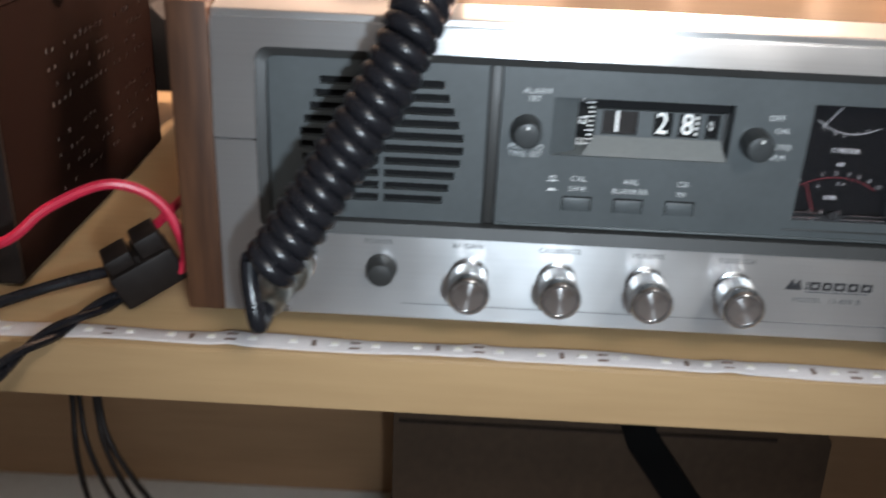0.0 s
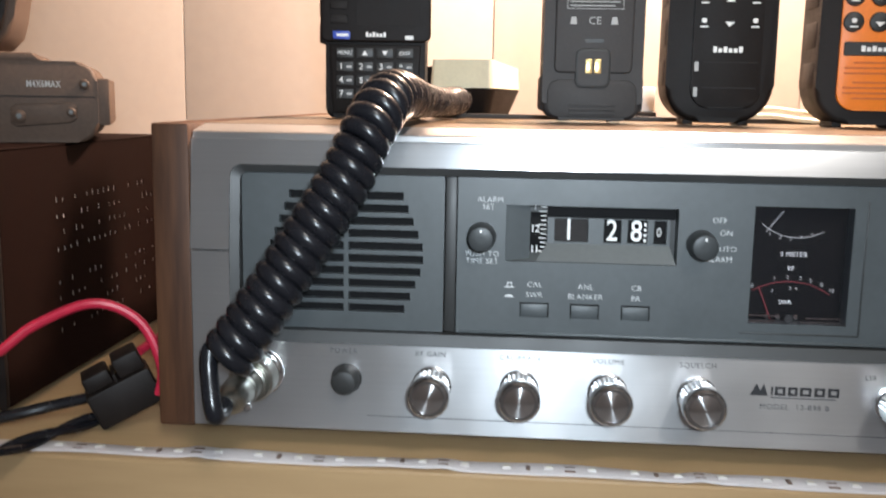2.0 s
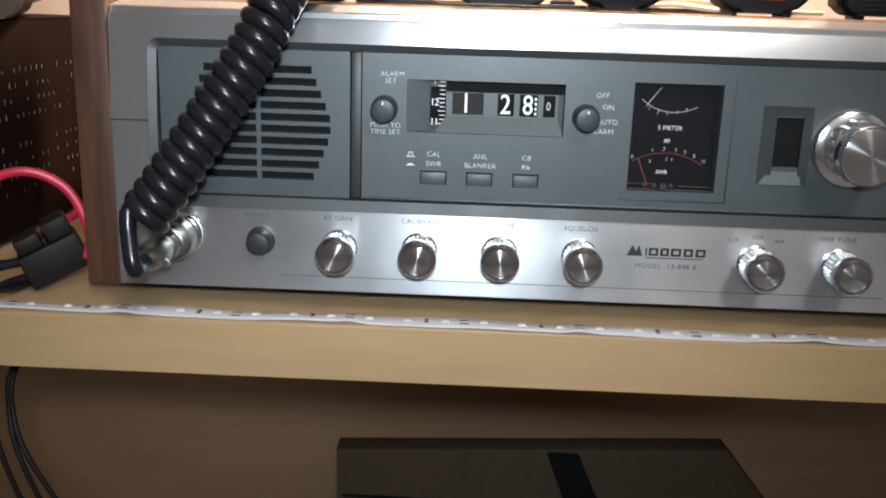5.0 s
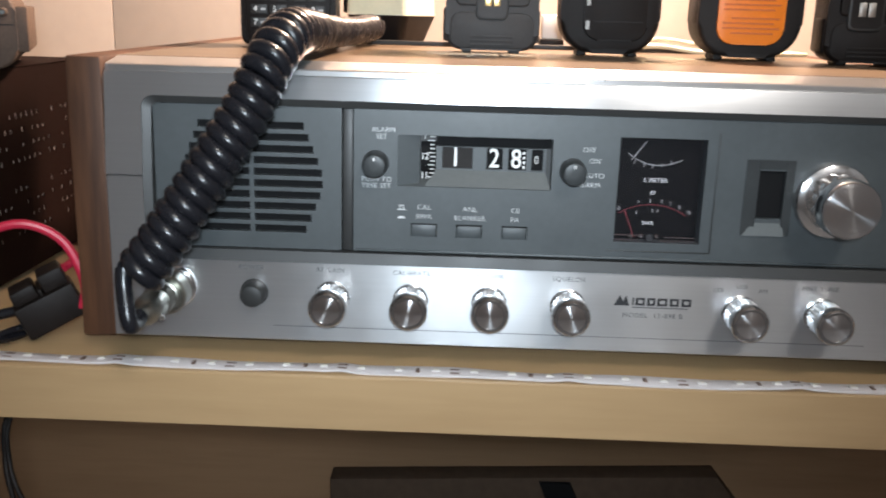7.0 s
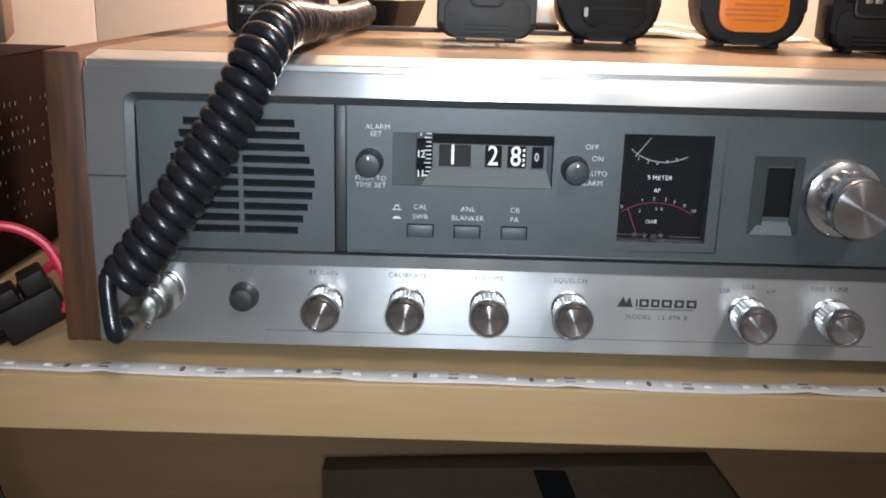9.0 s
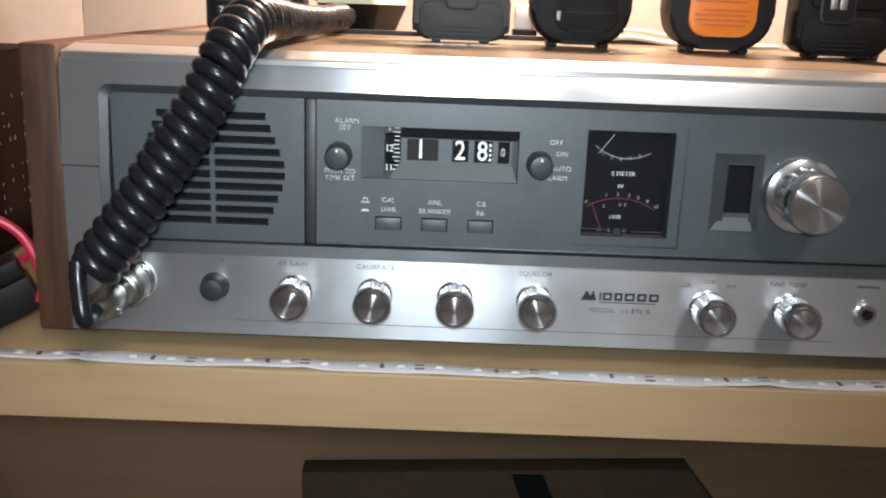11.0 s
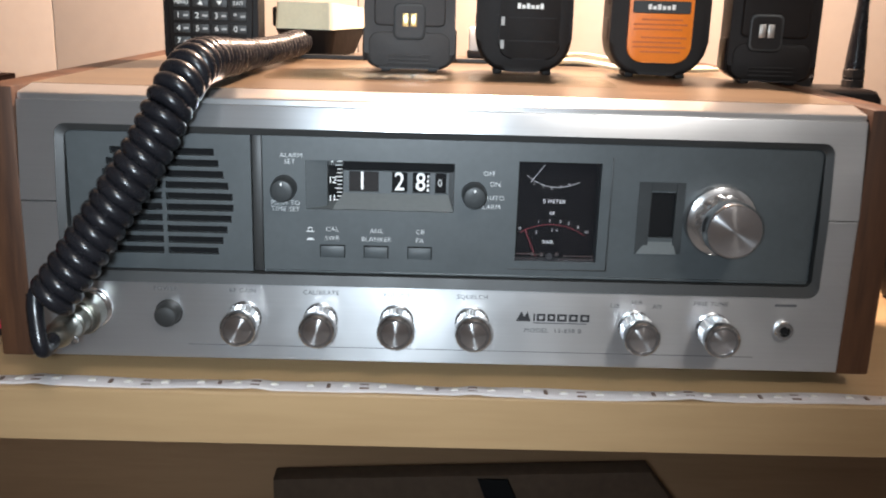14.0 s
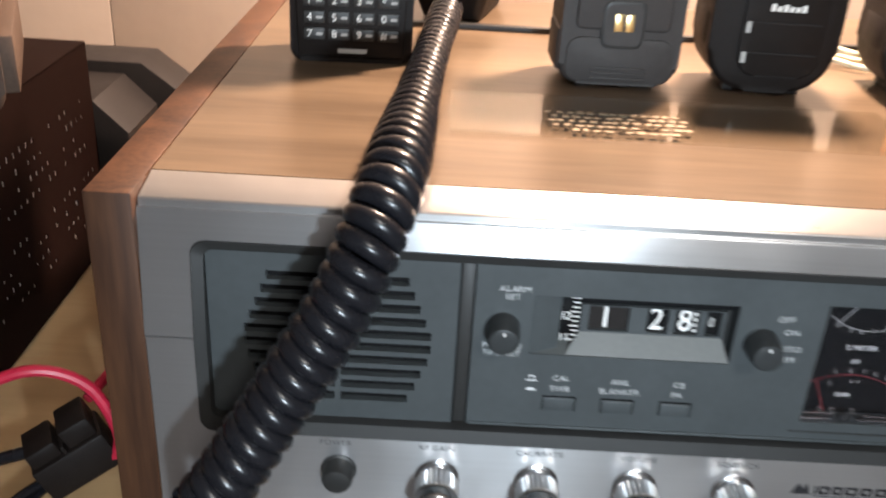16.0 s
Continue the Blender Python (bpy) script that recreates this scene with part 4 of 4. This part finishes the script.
battery_side("handheld_radio", GUNMETAL, "dark grey handheld radio with its battery side and contacts facing out", pose(0.1680, 0.140, ZTOP, 0, 0, 1))
keyless_front(BLACK, BLACK, "black rugged handheld radio with white arrow keys", pose(0.2338, 0.142, ZTOP, 0, 0, -2), w=0.0555, aside=0.0030)
keyless_front(BLACK2, ORANGE, "black rugged handheld radio with a bright orange face", pose(0.3128, 0.146, ZTOP, 0, 0, -3), w=0.0575, orange=True)
battery_side("handheld_radio", BLACK, "black handheld radio turned with its battery contacts facing out", pose(0.3700, 0.119, ZTOP, 0, 0, -9), w=0.0480, caution=False, aside=-0.0045)


def smooth_step(f):
    f = min(1.0, max(0.0, f))
    return f * f * (3 - 2 * f)


def antenna_radio(label, place, keys=True, tall=0.30, slim=1.0):
    ob = thing("handheld_radio", label, "handheld radio", "handheld radios with whip aerials on the shelf")
    w, h, d = 0.062, 0.112, 0.036
    pts = [(-w * 0.42, 0.0), (w * 0.42, 0.0), (w * 0.49, 0.008), (w * 0.50, 0.030), (w * 0.46, 0.044), (w * 0.46, 0.092), (w * 0.445, 0.100), (w * 0.40, 0.107), (w * 0.33, h - 0.001), (w * 0.26, h), (-w * 0.30, h), (-w * 0.37, h - 0.001), (-w * 0.42, 0.107), (-w * 0.45, 0.100), (-w * 0.46, 0.092), (-w * 0.46, 0.044), (-w * 0.50, 0.030), (-w * 0.49, 0.008)]
    part("body", plate(pts, 0.0, d, 0.0028, 3), BLACK, ob)
    part("face_plate", plate(rounded(-w * 0.40, w * 0.38, 0.006, 0.102, 0.006, 5), -0.0014, 0.001, 0.0008, 2), BLACK, ob)
    if keys:
        bars(ob, [(-0.0040, -0.0005, 0.0960), (0.0010, 0.0045, 0.0960)], -0.0015, WHITE, 0.0042)
        part("display", box(-0.0165, 0.0130, -0.0018, -0.0012, 0.0450, 0.0600, 0.0003), LCD, ob, "unlit grey-green display")
        for z in (0.0840, 0.0730):
            part("groove", box(-0.0165, 0.0160, -0.0017, -0.0013, z - 0.0006, z + 0.0006), BEZEL, ob)
        for r in range(4):
            for k in range(4):
                x, z = -0.0190 + k * 0.0106, 0.0335 - r * 0.0072
                key = part("key", box(x - 0.0044, x + 0.0044, -0.0022, -0.0012, z - 0.0026, z + 0.0026, 0.0006), BLACK, ob)
                if r:
                    writing("legend", (("1", "2", "3", "*"), ("4", "5", "6", "0"), ("7", "8", "9", "#"))[r - 1][k], 0.0040, x - 0.0016, -0.0023, z, WHITE, key)
                    part("legend", box(x + 0.0006, x + 0.0034, -0.0023, -0.0022, z - 0.0005, z + 0.0005), DIMWHITE, key)
                else:
                    part("legend", box(x - 0.0016, x + 0.0016, -0.0023, -0.0022, z - 0.0005, z + 0.0005), WHITE, key)
        for i in range(5):
            part("side_rib", box(-w * 0.46 - 0.0009, -w * 0.46 + 0.0012, 0.006, 0.026, 0.058 + i * 0.0082, 0.0622 + i * 0.0082, 0.0007), BLACK2, ob)
    base = Vector((-w * 0.24, d / 2, h))
    ant = part("aerial", tube([base + Vector((0, 0, tall * i / 48)) for i in range(49)], lambda f: slim * (0.0080 - 0.0034 * smooth_step((f - 0.03) / 0.20) - 0.0010 * f), 18), RUBBER, ob, "black rubber whip aerial")
    part("collar", lathe([(0.0, 0.0086 * slim), (0.0040, 0.0086 * slim), (0.0044, 0.0080 * slim), (0.0052, 0.0080 * slim), (0.0056, 0.0085 * slim), (0.0100, 0.0084 * slim), (0.0106, 0.0078 * slim)], tuple(base), 24, "z"), BLACK2, ant)
    k = part("volume_knob", lathe([(0.0, 0.0070), (0.004, 0.0076), (0.014, 0.0076), (0.016, 0.0066)], (w * 0.26, d / 2, h), 24, "z"), BLACK2, ob, "black volume knob")
    part("ring", lathe([(0.0, 0.0080), (0.0022, 0.0080)], (w * 0.26, d / 2, h + 0.0050), 24, "z"), STEEL, k, "bright ring")
    ob.matrix_basis = place
    return ob


antenna_radio("black keypad handheld radio with a whip aerial standing on the shelf", pose(0.4980, 0.123, 0.0, 0, 0, -2), True, 0.26)
antenna_radio("black handheld radio with a whip aerial standing beside the walnut case", pose(0.4450, 0.238, 0.0, 0, 0, 178) @ Matrix.Scale(1.13, 4), False, 0.24, 0.72)
antenna_radio("black handheld radio with a whip aerial standing behind another", pose(0.560, 0.220, 0.0, 0, 0, 170), False, 0.22)

# ---------------------------------------------------------------- power supply and the sets stacked on it
psu = thing("power_supply", "black steel bench power supply with vented sides", "power supply")
PX, PY, PB = -0.095, 0.025, 0.221
dots = []
random.seed(11)
# slots cut at random; the core's bright blotchy colour gives their glints
for i in range(21):
    for j in range(9):
        y, z = 0.078 + i * 0.0066, 0.026 + j * 0.0082
        if 4 <= j <= 4:
            continue
        if random.random() < 0.62:
            dots.append((y, y + 0.0016, z, z + random.uniform(0.0018, 0.0031)))
bm = holed(PY + 0.003, PB, 0.004, 0.1195, 0.0, 0.0004, dots)
for v in bm.verts:
    v.co = Vector((PX - v.co.y, v.co.x, v.co.z))
part("side_sheet", bm, CASE, psu, "black steel side sheet with slots", smooth=False)
part("core", box(-0.258, PX - 0.0005, 0.035, PB - 0.004, 0.006, 0.115), CORE, psu, "metal inside, toned for the glints in the slots")
part("top_sheet", box(-0.262, PX, PY + 0.003, PB, 0.1185, 0.1200, 0.0005), CASE, psu)
part("side_sheet", box(-0.262, -0.2605, PY + 0.003, PB, 0.004, 0.1184), CASE, psu)
part("back_sheet", box(-0.2600, PX - 0.002, PB - 0.0015, PB, 0.004, 0.1184), CASE, psu)
part("bottom_sheet", box(-0.2600, PX - 0.002, PY + 0.003, PB - 0.002, 0.0040, 0.0055), CASE, psu)
front = part("front_panel", plate(rounded(-0.262, PX, 0.003, 0.1195, 0.002, 3), PY, PY + 0.003, 0.0006, 2), BLACK, psu, "black front panel")
part("corner_wear", box(PX - 0.011, PX - 0.0004, PY - 0.0002, PY + 0.0006, 0.1178, 0.1190), WHITE, front)
part("corner_wear", box(PX - 0.0022, PX - 0.0004, PY - 0.0002, PY + 0.0006, 0.1080, 0.1178), WHITE, front)
dial = part("voltage_dial", lathe([(0, 0.0145), (0.004, 0.0145), (0.006, 0.0130), (0.014, 0.0125), (0.0155, 0.0115)], (-0.1315, PY, 0.0865), 40), GUNMETAL, psu, "grey voltage dial")
for i in range(12):
    a = radians(-135 + i * 24.5 + 90)
    part("dial_dot", lathe([(0, 0.0013), (0.0006, 0.0012)], (-0.1315 + 0.0195 * math.cos(a), PY, 0.0865 + 0.0195 * math.sin(a)), 12), BLUEKEY, front)
writing("legend", "adjust", 0.0062, -0.1100, PY - 0.0001, 0.1065, WHITE, front, "RIGHT")
writing("legend", "15V", 0.0056, -0.1120, PY - 0.0001, 0.0680, WHITE, front, "RIGHT")
writing("legend", "lighter", 0.0060, -0.1100, PY - 0.0001, 0.0480, WHITE, front, "RIGHT")
part("socket", lathe([(0, 0.0130), (0.002, 0.0130), (0.002, 0.0105), (0.0005, 0.0100)], (-0.1290, PY, 0.0300), 36), BLACK_SHADE, psu, "black lighter socket")
for x, z in ((-0.1080, 0.1030), (-0.1080, 0.0110)):
    part("screw", lathe([(0, 0.0030), (0.0012, 0.0028), (0.0016, 0.0018)], (x, PY, z), 20), CASE, psu)
part("terminal_mark", stroke(-0.1150, 0.0225, -0.0985, 0.0222, 0.0006, PY), WHITE, front)
part("terminal_mark", lathe([(0, 0.0020), (0.0003, 0.0019)], (-0.1060, PY, 0.0224), 20), WHITE, front)
for b4 in ((-0.1300, -0.1180, 0.0090, 0.0096), (-0.1186, -0.1180, 0.0096, 0.0150)):
    part("terminal_mark", box(b4[0], b4[1], PY - 0.0002, PY, b4[2], b4[3]), WHITE, front)
for x, y in ((-0.25, 0.04), (-0.11, 0.04), (-0.25, 0.20), (-0.11, 0.20)):
    part("foot", lathe([(0, 0.006), (0.0038, 0.006)], (x, y, 0.0), 16, "z"), RUBBER, psu)

mob = thing("mobile_radio", "dull black mobile radio lying on the power supply", "mobile radio")
part("body", plate(rounded(-0.095, 0.0745, 0.0, 0.0400, (0.006, 0.010, 0.010, 0.006), 5), 0.0, 0.095, 0.0022, 3), DULL, mob)
part("tail", box(0.0700, 0.0800, 0.004, 0.085, 0.0085, 0.0320, 0.0010), DULL, mob)
part("lid", plate([(-0.090, 0.0395), (0.0500, 0.0395), (0.0440, 0.0440), (-0.085, 0.0440)], 0.003, 0.092, 0.0014, 2), DULL, mob)
part("waist_groove", box(-0.094, 0.0730, -0.0003, 0.0010, 0.0222, 0.0230, 0.0002), BLACK2, mob)
part("bracket_plate", plate([(0.0365, 0.0078), (0.0620, 0.0100), (0.0645, 0.0120), (0.0645, 0.0180), (0.0625, 0.0198), (0.0365, 0.0186), (0.0340, 0.0165), (0.0340, 0.0098)], -0.0014, 0.001, 0.0007, 2), DULL, mob, "bracket plate")
for x, z, r in ((0.0380, 0.0130, 0.0031), (0.0618, 0.0152, 0.0022), (0.0685, 0.0290, 0.0024), (0.0235, 0.0282, 0.0022)):
    head = part("screw", lathe([(0, r), (0.0018, r), (0.0024, r * 0.7)], (x, -0.0008, z), 20), DULL, mob)
    part("hex_socket", lathe([(0, r * 0.45), (0.0002, r * 0.45)], (x, -0.0032, z), 6), LIP, head)
part("end_cover", plate(rounded(-0.096, 0.0055, 0.0, 0.0438, (0.002, 0.004, 0.008, 0.004), 5), -0.0050, 0.010, 0.0018, 3), BLACK, mob, "black end cover")
writing("legend", "M4X6MAX", 0.0046, 0.0495, -0.0002, 0.0286, DIMWHITE, mob, bold=0.00006, narrow=0.74)
mob.matrix_basis = pose(-0.1500, 0.0706, 0.1203, 0, 0, 22)

mob2 = thing("mobile_radio", "black mobile radio with a large ringed knob on top of another", "mobile radio")
# case coloured lighter than the face: bulb light on its side, as colour
part("body", plate([(-0.110, 0.0), (0.0150, 0.0), (0.0240, 0.0030), (0.0295, 0.0090), (0.0315, 0.0170), (0.0440, 0.085), (-0.110, 0.085)], 0.0, 0.060, 0.0026, 3), DULL, mob2, "case in the lighter tone of its lamplit side")
part("face_plate", plate([(-0.108, 0.002), (0.0130, 0.002), (0.0215, 0.0050), (0.0262, 0.0105), (0.0280, 0.0180), (0.0390, 0.083), (-0.108, 0.083)], -0.006, 0.001, 0.0020, 3), BLACK, mob2, "black face plate")
k = part("knob", lathe([(0, 0.0092), (0.004, 0.0090), (0.010, 0.0082), (0.0115, 0.0070), (0.0116, 0.005)], (0.0190, -0.006, 0.0312), 40), BEZEL, mob2)
part("ring", lathe([(0.0, 0.0108), (0.0012, 0.0108), (0.0018, 0.0100), (0.0018, 0.0094)], (0.0190, -0.006, 0.0312), 40), CHROME, k, "chrome ring")
part("print_bar", box(-0.010, 0.0045, -0.0064, -0.006, 0.0290, 0.0350), REDPRINT, mob2, "dark red badge")
mob2.matrix_basis = pose(-0.1480, 0.0800, 0.1645, 0, 0, 22)

# ---------------------------------------------------------------- leads on the shelf
cable("red_power_lead", [(-0.150, 0.012, 0.032), (-0.117, 0.000, 0.0290), (-0.0872, 0.000, 0.0355), (-0.0714, 0.008, 0.0475), (-0.0485, 0.015, 0.0565), (-0.0308, 0.020, 0.0485), (-0.0215, 0.020, 0.0300), (-0.0225, 0.020, 0.0180), (-0.0300, 0.021, 0.0130)], 0.0022, RED, "thick red power lead looped between supply and connector")
cable("red_power_lead", [(-0.0380, 0.036, 0.030), (-0.0300, 0.060, 0.036), (-0.0240, 0.100, 0.038), (-0.0400, 0.180, 0.020), (-0.06, 0.30, 0.004), (-0.13, 0.42, 0.003)], 0.0021, RED, "dull red lead running back beside the case")
plugb = thing("power_connector", "black moulded power connector block on the shelf", "connector")
B = pose(-0.039, 0.020, 0.0165, 0, -24, 28) @ Matrix.Scale(0.88, 4)
for nm, dims, bev in (("housing", (-0.016, 0.016, -0.010, 0.010, -0.011, 0.008), 0.0016), ("latch", (-0.014, -0.001, -0.009, 0.009, 0.0085, 0.0165), 0.0012), ("latch", (0.002, 0.015, -0.009, 0.009, 0.0085, 0.0185), 0.0012), ("rib", (-0.0005, 0.0010, -0.0095, 0.0095, 0.0082, 0.0125), 0.0003)):
    bm = box(*dims, bev, 2)
    bmesh.ops.transform(bm, matrix=B, verts=bm.verts)
    part(nm, bm, BLACK, plugb)
for sgn in (1, -1):
    run = smooth_path([(-0.0360, 0.026, 0.0075), (-0.0446, 0.0218, 0.0055), (-0.0613, -0.0106, 0.0053), (-0.0726, -0.0443, 0.0050), (-0.0860, -0.0800, -0.010), (-0.1000, -0.1000, -0.060), (-0.1150, -0.080, -0.160), (-0.13, 0.02, -0.36), (-0.135, 0.10, -0.5125)], 0.002)
    twisted = [q + (n * math.cos(i * 0.22) + b * math.sin(i * 0.22)) * 0.0017 * sgn for i, (q, t, n, b) in enumerate(frames_along(run))]
    tagged(part("black_lead", tube(twisted, 0.0018, 8), RUBBER), "black twisted power lead running off the shelf edge", "cable")
cable("black_lead", [(-0.0500, 0.030, 0.012), (-0.0800, 0.0200, 0.006), (-0.1050, -0.004, 0.004), (-0.118, -0.020, 0.0), (-0.128, -0.034, -0.03), (-0.135, -0.02, -0.12), (-0.14, 0.06, -0.50), (-0.14, 0.10, -0.513)], 0.0026, RUBBER, "thick black lead from the supply over the edge")
for i, (x, s) in enumerate(((-0.088, 0.010), (-0.076, 0.035), (-0.074, 0.050), (-0.084, 0.030))):
    cable("black_lead", [(x, 0.20, -0.030), (x, 0.06, -0.045), (x + 0.001, 0.035, -0.075), (x + s * 0.4, 0.03, -0.115), (x + s, 0.04, -0.17), (x + s * 1.6, 0.06, -0.30), (x + s * 1.8, 0.10, -0.42), (x + s * 2.0, 0.16, -0.513)], 0.0014, BLACK, "thin black lead hanging below the shelf")
for dz, off in ((0.0, 0.0), (0.004, 0.012), (0.0, 0.020)):
    cable("white_lead", [(0.255, 0.215 + off, ZTOP + 0.0025), (0.275, 0.205 + off * 0.6, ZTOP + 0.005 + dz), (0.300, 0.190 + off * 0.8, ZTOP + 0.0025 + dz), (0.335, 0.186 + off, ZTOP + 0.0025), (0.365, 0.200 + off, ZTOP + 0.0025)], 0.0014, BEIGE, "thin white lead lying on the walnut top")
for y0, y1, pts in ((PB + 0.0004, 0.2750, [(-0.20, 0.035), (-0.085, 0.035), (-0.077, 0.045), (-0.077, 0.070), (-0.095, 0.0875), (-0.20, 0.0875)]),
                    (0.2754, 0.3100, [(-0.20, 0.030), (-0.075, 0.030), (-0.064, 0.045), (-0.064, 0.078), (-0.085, 0.0940), (-0.20, 0.0940)])):
    part("rear_cover", plate(pts, y0, y1, 0.0012, 2), BLACK2, psu, "chamfered black cover at the back")
block = thing("plug_block", "small white plug block at the back of the walnut top", "plug")
part("body", box(0.2080, 0.2230, 0.292, 0.306, 0.1390, 0.1560, 0.0015), WHITE, block)
part("base", box(0.2070, 0.2240, 0.290, 0.308, 0.1337, 0.1389, 0.0008), BLACK, block, "black base")

# ---------------------------------------------------------------- lower compartment
crate = thing("storage_box", "dark brown storage box in the shadow under the shelf", "box")
part("body", plate([(0.0450, -0.7498), (0.4600, -0.7498), (0.4400, -0.30), (0.3900, -0.2375), (0.0450, -0.2535)], 0.36, 0.3845, 0.002, 2), DARKBOX, crate)
part("lid_seam", box(0.050, 0.390, 0.3588, 0.3602, -0.300, -0.298), BLACK_SHADE, crate)
strap = thing("fabric_strap", "black fabric strap hanging down the storage box", "strap")
edge = [(0.2320, -0.2470), (0.2600, -0.2470), (0.2830, -0.3000), (0.3340, -0.3700), (0.3860, -0.5000), (0.4020, -0.7490), (0.3700, -0.7490), (0.3520, -0.5000), (0.3040, -0.3800), (0.2580, -0.3150)]
part("band", plate(edge, 0.3560, 0.3597, 0.0010, 2), BLACK_SHADE, strap)

# ---------------------------------------------------------------- light tape along the shelf edge, last
tape = thing("led_tape", "unlit white silicone light tape along the shelf edge", "light tape")
SEG, X0 = 0.05, 0.154
cuts = [X0 + SEG * i for i in range(-8, 13)]


def tape_y(x):
    return -0.0085 - 0.0006 * math.sin(x * 31) + 0.0012 * math.sin(x * 13 + 1.2)


def tape_z(x):
    k = round((x - X0 - SEG) / (2 * SEG)) * 2 * SEG + X0 + SEG
    return 0.0009 + 0.0008 * math.exp(-((x - k) / 0.0050) ** 2) + 0.0003 * math.sin(x * 90)


bm = bmesh.new()
rows = []
xs = [cuts[0] + (cuts[-1] - cuts[0]) * i / 500 for i in range(501)]
for x in xs:
    y, z = tape_y(x), tape_z(x)
    tilt = 0.0004 * math.sin(x * 57)
    rows.append([bm.verts.new((x, y + dy, max(0.0001, z + dz + tilt * dy / 0.005))) for dy, dz in ((-0.0046, -0.0006), (-0.0046, 0.0002), (-0.0040, 0.0005), (0.0040, 0.0005), (0.0046, 0.0002), (0.0046, -0.0006))])
for p, q in zip(rows, rows[1:]):
    for i in range(6):
        bm.faces.new((p[i], p[(i + 1) % 6], q[(i + 1) % 6], q[i]))
part("tape_body", bm, STRIP, tape)


def chip(name, x, dx, dy0, dy1, h, mat, parent):
    y, z = tape_y(x), tape_z(x) + 0.0005
    return part(name, box(x - dx, x + dx, y + dy0, y + dy1, z - 0.0006, z + h, 0.0002, 1), mat, parent)


for c in cuts[:-1]:
    for k in range(3):
        x = c + 0.0085 + k * 0.0166
        led = chip("led", x, 0.0018, -0.0013, 0.0016, 0.0006, LEDW, tape)
        chip("lens", x, 0.0011, -0.0008, 0.0011, 0.0008, LEDY, led)
    r = chip("resistor", c + 0.0335, 0.0009, -0.0022, 0.0016, 0.0005, COPPER, tape)
    for dy in (-0.0026, 0.0014):
        chip("pad", c, 0.0022, dy - 0.0006, dy + 0.0008, 0.0002, COPPER, tape)
